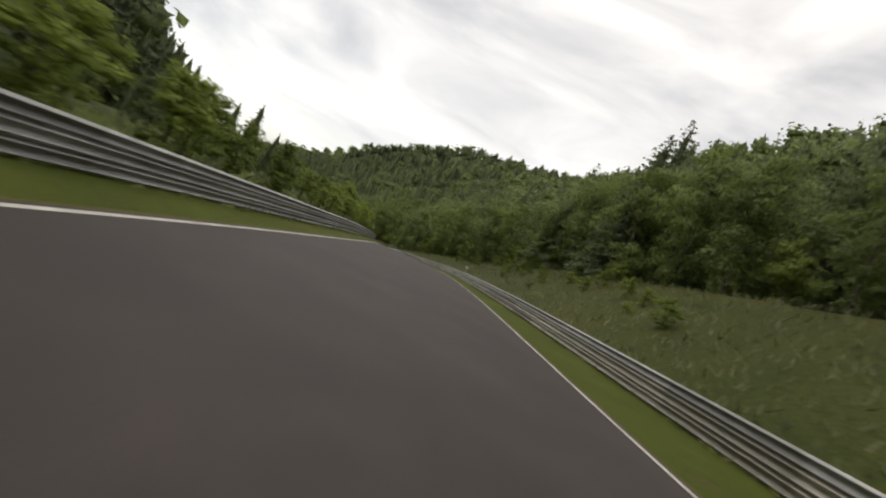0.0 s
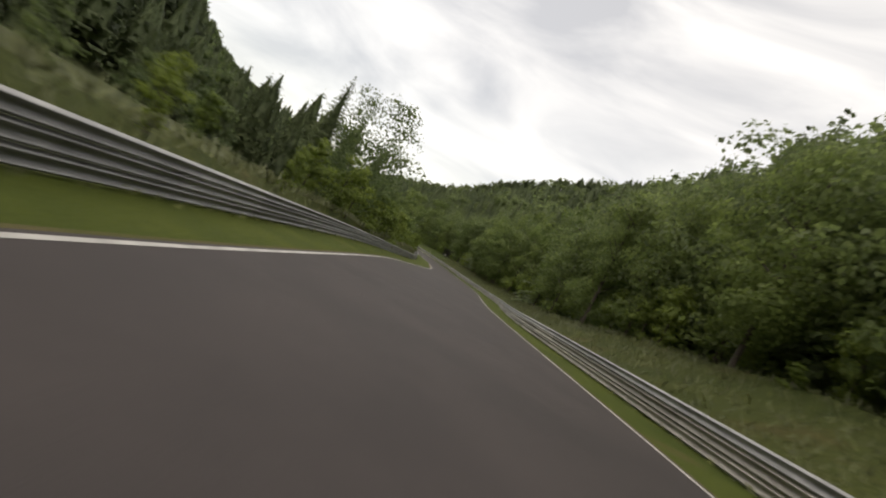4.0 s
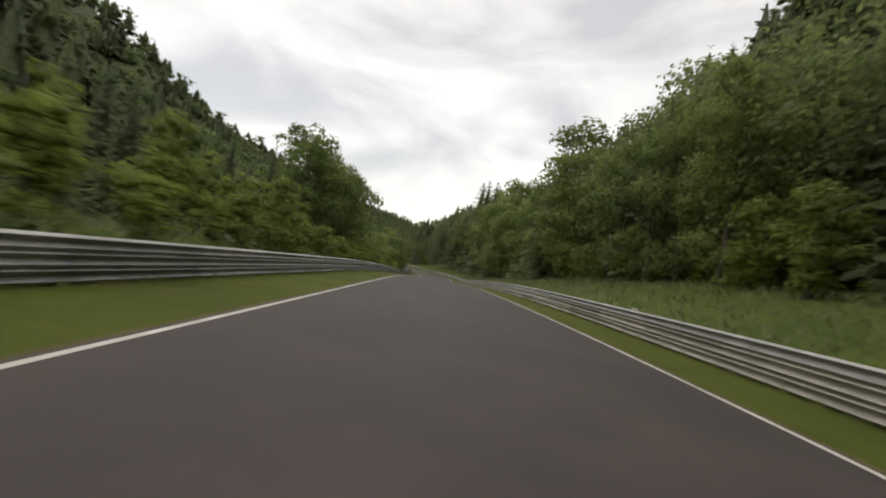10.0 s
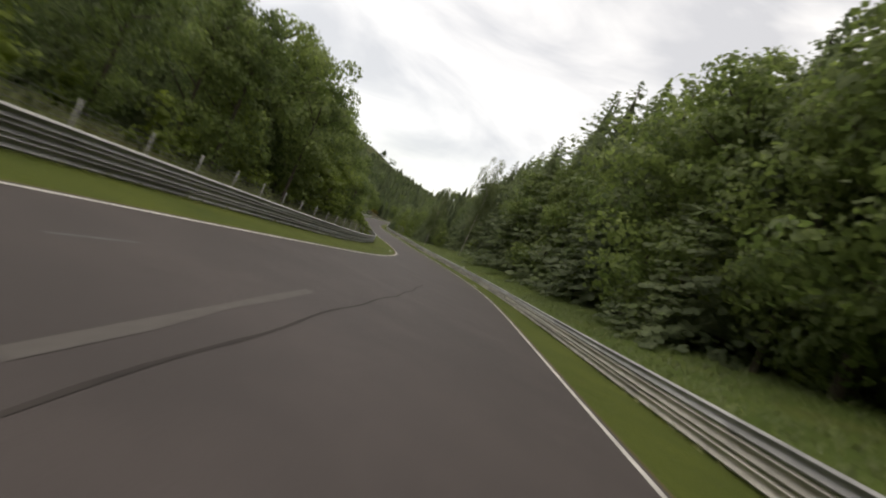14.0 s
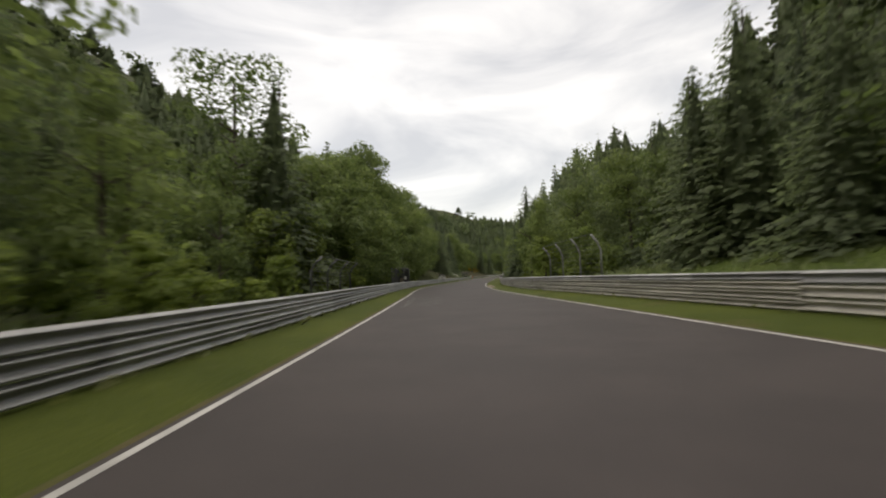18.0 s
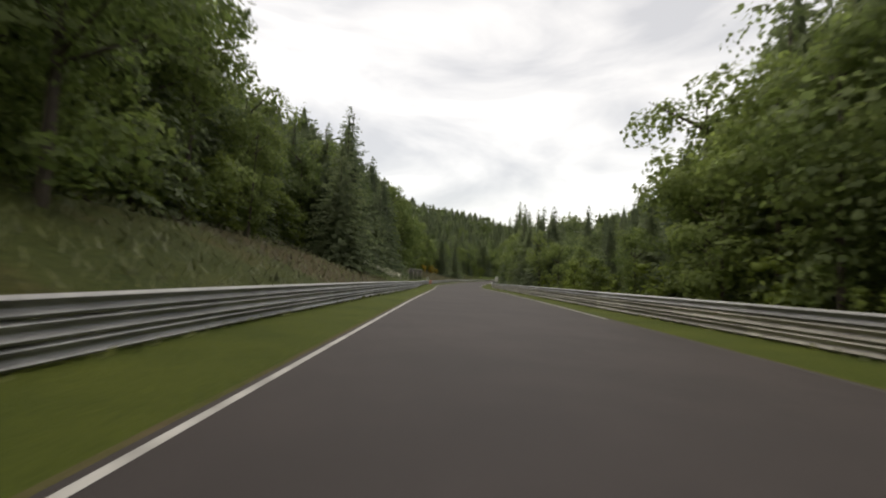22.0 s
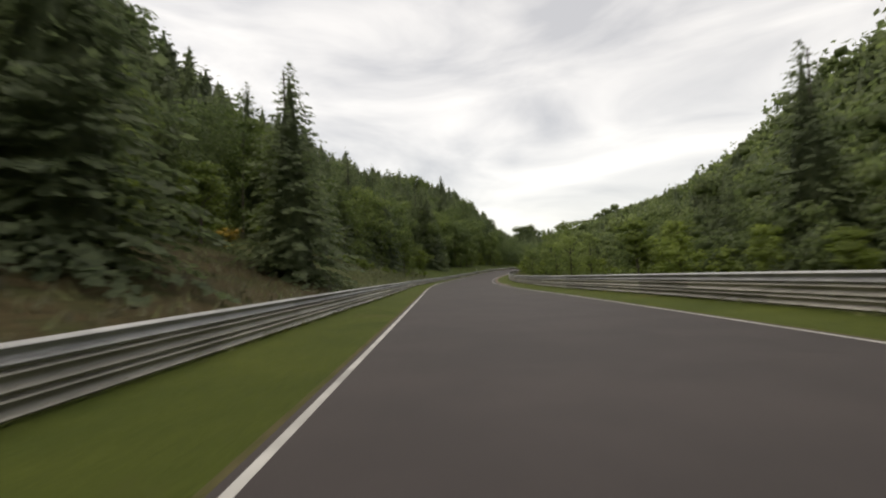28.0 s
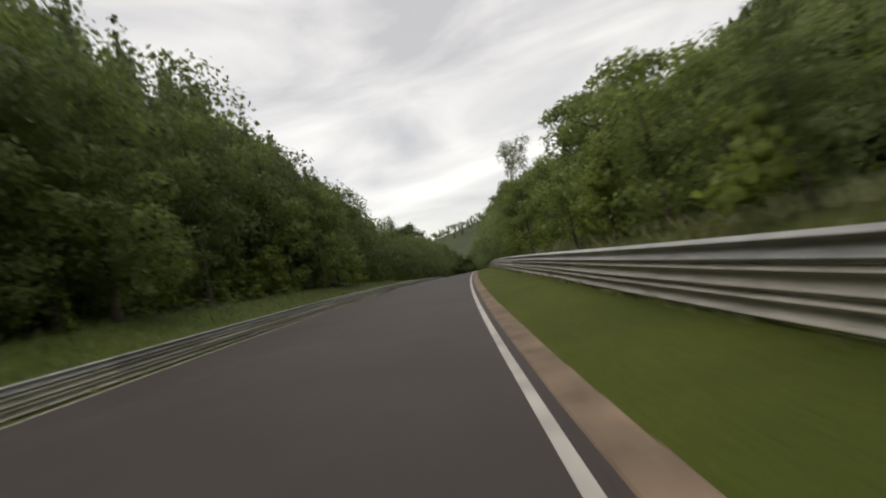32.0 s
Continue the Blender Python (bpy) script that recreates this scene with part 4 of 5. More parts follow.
def woods(side):
    rng = np.random.default_rng(20 + side)
    far_b, far_s, low_b = [], [], []
    lows_b = [broad_crown(np.random.default_rng(50 + i), 110, 0.042, 0.3, 8, 1) for i in range(6)]
    lows_s = [spruce_crown(np.random.default_rng(60 + i), 11, 7, 1, 0.3, 6) for i in range(5)]
    fine_b = [broad_crown(np.random.default_rng(70 + i), 640, 0.0235, 0.08, 16, 1) for i in range(5)]
    fine_s = [spruce_crown(np.random.default_rng(80 + i), 22, 8, 2, 0.08) for i in range(4)]
    edge_b = [broad_crown(np.random.default_rng(95 + i), 2700, 0.0108, 0.08, 20, 0, 0.92) for i in range(4)]
    edge_s = [fine_spruce(np.random.default_rng(85 + i), 32, 9, 0.02, 0.08) for i in range(4)]
    shrub = [broad_crown(np.random.default_rng(90 + i), 190, 0.036, 0.0, 8, 1) for i in range(4)]

    def turned(v, top, w, p):
        a = rng.uniform(0, 6.28)
        m = np.array([[math.cos(a), -math.sin(a), 0], [math.sin(a), math.cos(a), 0], [0, 0, 1.0]])
        return v[0] @ (m * np.array([[w], [w], [top]])).T + np.array(p), v[1] @ m.T

    wood_list = WOOD_L if side < 0 else WOOD_R
    u_rows = [0.0, 3.5, 7.5, 12, 17, 23, 30, 38, 47, 57, 68, 80, 93, 107, 122, 138, 154, 172, 192, 214, 238, 270, 305, 345, 390]
    for ri, du in enumerate(u_rows):
        step = 3.9 if ri == 0 else (4.4 if ri < 3 else 5.2 + 0.07 * du)
        s = -14.0
        while s < 1110:
            s += step * rng.uniform(0.7, 1.3)
            wood = np.interp(s, WOOD_S, wood_list)
            u = wood + du + rng.uniform(-1.4, 1.4) + (0.9 if ri == 0 else 0)
            if side > 0 and 254.5 < s < 264:
                u = max(u, 17.8)
            h = treetops(s, side * u) - lie(s, side * u)
            mixf = np.interp(s, SPRUCE_S, SPRUCE_L if side < 0 else SPRUCE_R)
            near = np.interp(s, NEAR_S, NEAR_L if side < 0 else NEAR_R)
            spruce = rng.random() < (near if ri < 2 else min(0.88, 1.45 * mixf)) and ri > 0
            top = min(h * (rng.uniform(0.88, 1.12) if spruce else rng.uniform(0.86, 1.06)), 23)
            if top < 0.8 or u > inner_limit(s, side) - 2:
                continue
            if ri == 0 and s < 880:
                shrubs = (side < 0 and s < 285) or (side > 0 and 428 < s < 482)
                if top < 4.0 or shrubs or rng.random() < (0.12 if side > 0 and s > 580 else 0.35):
                    tall, wide = min(max(top, 1.6), 3.6 if shrubs else 5.0), rng.uniform(0.9, 1.4)
                    u = max(u, along(OUT_L if side < 0 else OUT_R, s) + 0.15 + 0.29 * tall * wide)
                    plant("bush", s, side * u, tall, rng, wide)
                else:
                    plant("broad", s, side * u, top, rng, rng.uniform(0.8, 1.15))
            elif ri == 1 and spruce and top > 4 and s < 880:
                plant("spruce", s, side * u, top, rng, rng.uniform(0.9, 1.25))
            else:
                p = place(s, side * u, -0.3)
                if ri < 3 and top > 6:
                    v = edge_s[int(rng.integers(4))] if spruce else edge_b[int(rng.integers(4))]
                elif ri < 6:
                    v = fine_s[int(rng.integers(4))] if spruce else fine_b[int(rng.integers(5))]
                else:
                    v = lows_s[int(rng.integers(5))] if spruce else lows_b[int(rng.integers(6))]
                w = top * (rng.uniform(0.85, 1.2) if spruce else rng.uniform(0.85, 1.15)) * (1.0 + 0.004 * du)
                (far_s if spruce else far_b).append(turned(v, top, w, p))
    s = -14.0
    while s < 940:
        s += 1.9 * rng.uniform(0.7, 1.3)
        u = np.interp(s, WOOD_S, wood_list) + rng.uniform(-0.2, 2.2)
        if treetops(s, side * u) - lie(s, side * u) < 4 or (side > 0 and s < 240):
            continue
        top = rng.uniform(1.0, 3.0)
        low_b.append(turned(shrub[int(rng.integers(4))], top, top * rng.uniform(1.0, 1.5), place(s, side * u, -0.2)))
    for k in range(26):
        s, u = 1116 + 3 * (k % 3), side * (1.5 + 1.6 * k)
        top = rng.uniform(19, 25)
        far_b.append(turned(fine_b[k % 5], top, top, place(s, u, -0.3)))
    for nm, lst, mat, lab in (
        ("spruce_forest", far_s, M_NEEDLE, "dense dark spruce forest on the valley side"),
        ("broadleaf_forest", far_b, M_WOODS, "dense broadleaved forest on the valley side"),
        ("undergrowth", low_b, M_BUSH, "leafy undergrowth along the edge of the wood"),
    ):
        ob = new(nm, quads_mesh(nm, np.concatenate([v[0] for v in lst]), mat, np.concatenate([v[1] for v in lst])))
        tagged(ob, lab, "forest", kind="stuff")


woods(-1)
woods(1)


def ridge_woods():
    rng = np.random.default_rng(33)
    kinds = [spruce_crown(np.random.default_rng(160 + i), 8, 6, 1, 0.2, 5) for i in range(3)] + [broad_crown(np.random.default_rng(170 + i), 30, 0.055, 0.2, 5, 1) for i in range(3)]
    vs, ns = [], []
    for r, step in ((1300, 0.36), (1285, 0.45), (1240, 0.55), (1180, 0.6), (1110, 0.65)):
        for az in np.arange(-62, 78, step):
            a = az + rng.uniform(-0.15, 0.15)
            v = kinds[int(rng.integers(6))]
            top = rng.uniform(12, 19)
            w = top * rng.uniform(0.9, 1.5)
            vs.append(v[0] * np.array([w, w, top]) + np.array(ridge_point(a, r + rng.uniform(-14, 6)) - Vector((0, 0, 1))))
            ns.append(v[1])
    ob = new("ridge_forest", quads_mesh("ridge_forest", np.concatenate(vs), M_WOODS, np.concatenate(ns)))
    tagged(ob, "distant mixed forest along the ridges", "forest", kind="stuff")


ridge_woods()

# ---- grass, herbs and low scrub ----
M_BLADE = leaf_mat("grass_blades", (0.055, 0.075, 0.014), (0.11, 0.125, 0.026), 0.05, 9)
M_HERB = leaf_mat("bank_herbs", (0.045, 0.064, 0.015), (0.078, 0.092, 0.024), 0.04, 9)
M_FRESH = leaf_mat("meadow_herbs", (0.064, 0.094, 0.021), (0.114, 0.140, 0.036), 0.04, 9)
M_SCRUB = leaf_mat("heath_scrub", (0.052, 0.050, 0.022), (0.086, 0.084, 0.031), 0.04, 9)
M_FLOWER = leaf_mat("white_flowers", (0.38, 0.38, 0.33), (0.6, 0.6, 0.54), 0.2)


def tufts(name, spots, mat, label, high, width, rng, lean=0.35):
    """Upright ragged blades at the spots (s, u)."""
    pts = np.array([place(s, u, -0.02) for s, u in spots])
    n = len(pts)
    h = high * rng.uniform(0.5, 1.3, n)
    a = rng.uniform(0, 6.28, n)
    side = np.stack([np.cos(a), np.sin(a), 0 * a], 1) * (width * rng.uniform(0.6, 1.4, n))[:, None]
    tip = np.stack([rng.normal(size=n) * lean * h, rng.normal(size=n) * lean * h, h], 1)
    v = np.empty((n, 4, 3))
    v[:, 0] = pts - side
    v[:, 1] = pts + side
    v[:, 2] = pts + tip + side * 0.35
    v[:, 3] = pts + tip * 0.92 - side * 0.3
    face = np.cross(v[:, 1] - v[:, 0], v[:, 2] - v[:, 0])
    th = along(R_TH, np.array([q[0] for q in spots]))
    inward = -np.sign([q[1] for q in spots])
    look_x, look_y = np.cos(th) * inward + np.sin(th), np.sin(th) * inward - np.cos(th)
    flip = face[:, 0] * look_x + face[:, 1] * look_y < 0
    v[flip] = v[flip][:, [1, 0, 3, 2]]
    up = np.stack([rng.normal(size=n) * 0.3, rng.normal(size=n) * 0.3, np.ones(n)], 1)
    ob = new(name, quads_mesh(name, v.reshape(-1, 3), mat, np.repeat(up / np.linalg.norm(up, axis=1)[:, None], 4, axis=0)))
    return tagged(ob, label, "grass", kind="stuff")


G_RNG = np.random.default_rng(5)


def rail_grass():
    spots = []
    for side, out in ((-1, OUT_L), (1, OUT_R)):
        for s in np.arange(-10, 900, 0.085):
            spots.append((s, side * (along(out, s) + G_RNG.normal() * 0.13 + 0.02)))
    tufts("rail_grass", spots, M_BLADE, "longer grass left uncut along the foot of the rails", 0.13, 0.05, G_RNG)


def bank_grass():
    spots, scrub, fresh = [], [], []
    for side, out, wood in ((-1, OUT_L, WOOD_L), (1, OUT_R, WOOD_R)):
        for s in np.arange(-10, 900, 0.022):
            a, b = along(out, s) + 0.4, np.interp(s, WOOD_S, wood) + 1.5
            for _ in range(2 if b - a > 4 else 1):
                spot = (s, side * G_RNG.uniform(a, b))
                (scrub if side < 0 and (576 < s < 603 or 668 < s < 724) and G_RNG.random() < 0.6 else fresh if meadow(side, s) else spots).append(spot)
    tufts("bank_herbs", spots, M_HERB, "tall uncut grass and herbs on the bank", 0.3, 0.034, G_RNG, 0.55)
    tufts("meadow_herbs", fresh, M_FRESH, "fresh green grass and herbs on the bank", 0.26, 0.034, G_RNG, 0.55)
    tufts("heath_scrub", scrub, M_SCRUB, "brownish heath scrub on the cut bank", 0.24, 0.04, G_RNG, 0.6)


rail_grass()
bank_grass()

# ---- trees that stand out ----
MARKED = [
    ("spruce", 481, -10.5, 13.3), ("spruce", 525, -12, 18), ("spruce", 600, -12.5, 15.3), ("spruce", 605, -13, 17), ("spruce", 598, -12, 12),
    ("spruce", 632, -13, 17), ("spruce", 616, 9.5, 9.8), ("spruce", 625, 9.6, 9.8), ("spruce", 631, 12, 12), ("spruce", 638, 11, 12.6),
    ("spruce", 648, 10, 14), ("spruce", 661, 9.5, 15.5), ("spruce", 655, 11, 15), ("spruce", 704, 9.5, 7.3), ("spruce", 700, 9.8, 8.8),
    ("spruce", 713, -13.2, 16.5), ("spruce", 725, -10.3, 13.2), ("spruce", 531, 8.8, 9.8), ("spruce", 535, 12, 14), ("spruce", 466, 20, 24),
    ("broad", 292, -12.5, 12.2), ("broad", 301, -10.5, 11), ("broad", 380, -13, 12.3), ("birch", 63, -8.5, 4.3), ("broad", 154, -9, 5.4), ("broad", 158, -9.2, 5.0), ("broad", 161.5, -9.3, 5.6), ("broad", 164.4, -9.6, 5.3), ("broad", 157, -10.4, 5.8), ("broad", 185.6, 18, 26.4), ("spruce", 175, 18, 28),
    ("broad", 151, -8.6, 4.7), ("broad", 777, 9.5, 5.8), ("broad", 500.6, -9.8, 13.4), ("broad", 507.5, -9.8, 17.4), ("broad", 513.5, -11, 16), ("broad", 520, -9.8, 14.2), ("broad", 524.5, -11, 15.6), ("broad", 511, -11.6, 19.6), ("broad", 553, -10, 13.5),
    ("broad", 642.4, 10.3, 11), ("broad", 638.5, 10.3, 9.4), ("broad", 645, 10.4, 11.6), ("broad", 635.5, 10, 8.4), ("broad", 833, 9.9, 6.3), ("broad", 843, 14, 10), ("broad", 837, 9.9, 7.1),
    ("broad", 841, -12.5, 16), ("broad", 361, 15, 22), ("broad", 384, 15.5, 24), ("broad", 579, 10.6, 13.2), ("broad", 574, 10.6, 11.4),
    ("broad", 654, -13, 17), ("broad", 657, -15, 19.5), ("broad", 651, -12.8, 18), ("broad", 647, -14.5, 21), ("spruce", 675, 12, 21), ("spruce", 653.6, 12.2, 17),
    ("broad", 378, -14, 11.8), ("broad", 388, -14, 13.3), ("broad", 401, -14, 13.3), ("broad", 383, -11.2, 9.8), ("broad", 394, -12.2, 11), ("broad", 372, -11, 9),
    ("broad", 395, 18, 30.5), ("broad", 404, 22, 36), ("spruce", 389, 22, 32), ("spruce", 381, 17.4, 25.3), ("broad", 396, 23, 35.5), ("spruce", 400, 18, 29), ("broad", 388, 17.6, 28.5), ("spruce", 428, 17, 28),
    ("broad", 532, -9.8, 15.5), ("broad", 537, -10, 16.5), ("broad", 543, -12, 19.5), ("broad", 549, -12, 17.8), ("broad", 558, -11, 16), ("broad", 568, -13, 18), ("broad", 527, -10.5, 15.5),
    ("spruce", 554, 12, 19.5), ("spruce", 528, 9.6, 11.1), ("spruce", 532.6, 12.2, 13.6), ("spruce", 606, -16, 16.2), ("spruce", 617, -16, 23.4),
    ("spruce", 51, 18.8, 22.5), ("spruce", 58.5, 24, 28.9), ("broad", 63, 18.5, 22), ("spruce", 80, 24, 27.4), ("spruce", 69, 18.5, 21.4),
    ("broad", 224, 13.8, 21.2), ("broad", 220, 13.5, 21.5), ("spruce", 233.5, 18, 28.4), ("spruce", 788, -20, 22.4), ("spruce", 791, -20.6, 22.6), ("spruce", 781, -15, 17.2),
    ("broad", 295, -10.2, 10.6), ("broad", 300, -10.4, 10.7), ("broad", 304, -12, 12.5), ("broad", 309, -15, 15), ("broad", 309, 16.5, 22.7), ("spruce", 320, 16.8, 22.6), ("broad", 316, 19, 27),
    ("broad", 457.7, -13, 12.4), ("broad", 462.5, -12, 13.2), ("bush", 799, 8.2, 2.5), ("broad", 482, -13, 16.6), ("spruce", 462, 20, 23), ("spruce", 457.5, 20.5, 23.9), ("spruce", 470, 20, 21.8), ("spruce", 455, 16, 18.6), ("spruce", 450, 15.5, 17),
    ("broad", 496, -12.5, 13.5), ("broad", 500, -13, 15.5), ("broad", 504, -13, 16), ("broad", 508, -13.5, 17), ("broad", 493, -11, 12), ("broad", 489, -10.4, 11.6), ("broad", 492, -9.6, 11.8), ("broad", 495, -9.8, 13.2), ("broad", 497.6, -10, 14), ("broad", 500.2, -10.2, 14.6), ("broad", 848, 14, 11.2), ("broad", 838, 14.2, 8), ("broad", 856, 13.5, 12.4), ("spruce", 811, -35.0, 30), ("broad", 824, -34.0, 31), ("spruce", 840, -33.0, 34), ("broad", 858, -35.0, 37), ("spruce", 882, -34.0, 39), ("spruce", 811, -14.8, 20.8), ("spruce", 812, -14.8, 19.2), ("spruce", 814, -14.8, 18.6), ("broad", 801, 9.6, 5.2), ("broad", 809, 14, 9.2), ("broad", 805, 14.5, 8), ("broad", 818, 18, 12.5), ("broad", 812, 18.4, 10.5), ("broad", 801, 12.5, 7),
    ("spruce", 618.3, 9.7, 9.7), ("spruce", 620, 12, 11.6), ("spruce", 612.6, 9.8, 8.2), ("spruce", 631.6, 9.6, 10.8), ("spruce", 625.6, 9.7, 9.9), ("spruce", 623, -12.5, 13.4), ("spruce", 627.6, -12.5, 16.4), ("spruce", 638, -16.4, 22.3), ("spruce", 619, -12.6, 12.4),
    ("broad", 372, 17.4, 25), ("broad", 368.6, 17.6, 27.3), ("broad", 376.7, 20.5, 32), ("broad", 355, 17.5, 20.5), ("broad", 361, 20.5, 24.2), ("broad", 290, -12.8, 13), ("broad", 299, -15, 14.3),
    ("broad", 201, 15.4, 20), ("broad", 208, 19, 26), ("broad", 197, 15.4, 19), ("broad", 214, 15.4, 23.5), ("broad", 456, 11.5, 6.6), ("birch", 458, 8.9, 17), ("birch", 438, 11.6, 24), ("broad", 466, 12.5, 9.6), ("broad", 462.5, 12.5, 8.6), ("spruce", 469, 11.6, 10.4),  ("spruce", 724, 17, 12.8), ("spruce", 477, 11.5, 11.2), ("spruce", 475, 12.5, 13.4), ("spruce", 482, 14, 12.8),
    ("spruce", 747.5, -15.6, 16.6), ("spruce", 751.3, -18, 19.3), ("spruce", 754.7, -18, 17.6), ("spruce", 757.4, -18.4, 18), ("spruce", 760.3, -18, 18.4), ("spruce", 765, -18.6, 19.4), ("spruce", 771.4, -18, 20.4), ("spruce", 775.5, -18, 20.5), ("broad", 451, -12, 9.8), ("spruce", 404.8, 20, 32.6), ("spruce", 409.2, 20, 32.9), ("spruce", 417, 20.4, 36.6), ("spruce", 423, 20.4, 36.8), ("spruce", 386.2, 20, 30.6), ("spruce", 413, 22, 36), ("broad", 455, -12, 11.8), ("birch", 868, 9.8, 13.6), ("birch", 861, 10.4, 12),
]
T_RNG = np.random.default_rng(11)
for kind, s, u, top in MARKED:
    tall = top - lie(s, u) + 0.2
    wide = {"birch": 0.52, "broad": 1.1}.get(kind) or min(1.3, max(0.6, (abs(u) - 5.8) / (0.27 * tall)))
    plant(kind, s, u, tall, T_RNG, wide)
for s, u, h in ((701, -14.6, 2.6), (704, -15.2, 3.0), (706, -13.8, 2.4), (708, -15.4, 2.8), (711, -14.2, 2.2), (727, -14.6, 1.8), (697, -15.8, 2.6), (655, -13.5, 1.8), (658, -14.5, 2.0), (645, -17, 2.2)):
    plant("broom", s, u, h, T_RNG, 1.2)


for s, u, h in ((48, 11.5, 1.3), (53, 13, 1.6), (58, 10.4, 1.1), (64, 12.2, 1.5), (71, 13.6, 1.8), (76, 11.2, 1.2), (84, 12.8, 1.6), (44, 9.6, 0.9), (40, 12.4, 1.4), (95, 12.6, 1.5)):
    plant("bush", s, u, h, T_RNG, 1.5, "low leafy bush on the open grass bank")
for i in range(34):
    plant("bush", 26 + 2.9 * i + T_RNG.uniform(-1, 1), 10.5 + 7.0 * T_RNG.random() ** 0.6, T_RNG.uniform(0.8, 2.3), T_RNG, T_RNG.uniform(1.2, 1.7), "low leafy bush on the open grass bank")

for i in range(16):
    plant("bush", 744 + 3.4 * i + T_RNG.uniform(-1, 1), -8.6 - 5.0 * T_RNG.random(), T_RNG.uniform(0.6, 1.5), T_RNG, T_RNG.uniform(1.2, 1.7), "low leafy bush on the open grass bank")

for i in range(52):
    s = 238 + 2.15 * i + T_RNG.uniform(-0.8, 0.8)
    tall, wide = T_RNG.uniform(1.3, 2.5), T_RNG.uniform(1.2, 1.6)
    plant("bush", s, -along(OUT_L, s) - 0.3 - 0.29 * tall * wide - T_RNG.uniform(0, 0.9), tall, T_RNG, wide, "bright leafy bush crowding the back of the rail")
for i in range(26):
    s = 10 + 2.5 * i + T_RNG.uniform(-0.8, 0.8)
    tall, wide = T_RNG.uniform(1.2, 2.2), T_RNG.uniform(1.2, 1.6)
    plant("bush", s, -along(OUT_L, s) - 0.3 - 0.29 * tall * wide - T_RNG.uniform(0, 1.2), tall, T_RNG, wide, "bright leafy bush crowding the back of the rail")
for i in range(16):
    s = 434 + 2.45 * i + T_RNG.uniform(-0.8, 0.8)
    tall, wide = T_RNG.uniform(1.3, 2.4), T_RNG.uniform(1.2, 1.6)
    plant("bush", s, -along(OUT_L, s) - 0.3 - 0.29 * tall * wide - T_RNG.uniform(0, 1.0), tall, T_RNG, wide, "bright leafy bush crowding the back of the rail")


def flowers():
    v = []
    for s, u in [(s, -8.2 - 0.9 * (i % 4)) for i, s in enumerate(np.arange(606, 622, 0.8))]:
        for _ in range(16):
            p = place(s + T_RNG.normal() * 0.5, u + T_RNG.normal() * 0.5, T_RNG.uniform(0.5, 1.1))
            n = np.array([[T_RNG.normal() * 0.3, T_RNG.normal() * 0.3, 1.0]])
            v.append(sprays(np.array([p]), n / np.linalg.norm(n), np.array([0.1]), T_RNG))
    tagged(new("white_flowers", quads_mesh("white_flowers", np.concatenate(v), M_FLOWER)), "white flowering umbels among the tall bank herbs", "flowers", kind="stuff")


flowers()

# ---- kerbs, aprons and marks on the road ----
M_CONCRETE = plain_mat("old_concrete", (0.15, 0.125, 0.095), (0.27, 0.225, 0.17), 0.9, 0, 3.5, None, 0.5)
M_PAVER = plain_mat("dirty_pavers", (0.12, 0.1, 0.07), (0.22, 0.18, 0.13), 0.9, 0, 3.5, None, 0.5)
M_DIRT = plain_mat("bare_earth", (0.05, 0.04, 0.019), (0.1, 0.072, 0.038), 0.9, 0, 2.5, None, 0.5)
M_RUST = plain_mat("reddish_concrete", (0.085, 0.064, 0.044), (0.195, 0.14, 0.098), 0.9, 0, 2.2, None, 0.5)
M_TAR = plain_mat("tar_seam", (0.03, 0.0275, 0.027), (0.052, 0.046, 0.043), 0.8, 0, 3)
M_SCRAPE = plain_mat("scraped_asphalt", (0.05, 0.044, 0.04), (0.078, 0.07, 0.064), 0.8, 0, 5, (3, 1, 1))
M_TAR.node_tree.nodes["Principled BSDF"].inputs["Specular IOR Level"].default_value = 0.08
M_CHALK = plain_mat("faded_paint", (0.04, 0.039, 0.038), (0.072, 0.075, 0.073), 0.8, 0, 7)
M_CHALK_Y = plain_mat("faded_yellow_paint", (0.055, 0.058, 0.05), (0.105, 0.115, 0.098), 0.8, 0, 7)


def slab(parent, name, s0, s1, u0, u1, z0, z1, mat, base):
    """One laid block between two stations and two offsets, its upper edges eased."""
    e = 0.02
    ring = []
    for inset, z in ((0.0, z0), (0.0, z1 - 0.012), (e, z1)):
        for s, u in ((s0 + inset, u0 + inset), (s1 - inset, u0 + inset), (s1 - inset, u1 - inset), (s0 + inset, u1 - inset)):
            ring.append(place(s, u, z) - base)
    f = [(8, 9, 10, 11)]
    for k in (0, 4):
        for i in range(4):
            f.append((k + i, k + (i + 1) % 4, k + 4 + (i + 1) % 4, k + 4 + i))
    return mesh_object(name, ring, f, mat, parent)


def kerb(label, s0, s1, side, a, b, length, mat, high, rows=1):
    edge = EDGE_L if side < 0 else EDGE_R
    base = place(s0, side * along(edge, s0))
    k = new("kerb")
    k.location = base
    tagged(k, label, "kerb", kind="structure")
    n = int((s1 - s0) / length)
    for i in range(n):
        for r in range(rows):
            s = s0 + i * length
            w = (b - (0.0 if callable(a) else a)) / rows
            u = along(edge, s) + (a(s) if callable(a) else a) + r * w
            u0, u1 = sorted((side * (u + 0.008), side * (u + w - 0.008)))
            slab(k, "slab", s + 0.008, s + length - 0.008, u0, u1, -0.05, high + float(T_RNG.uniform(-0.006, 0.006)), mat, base)
    return k


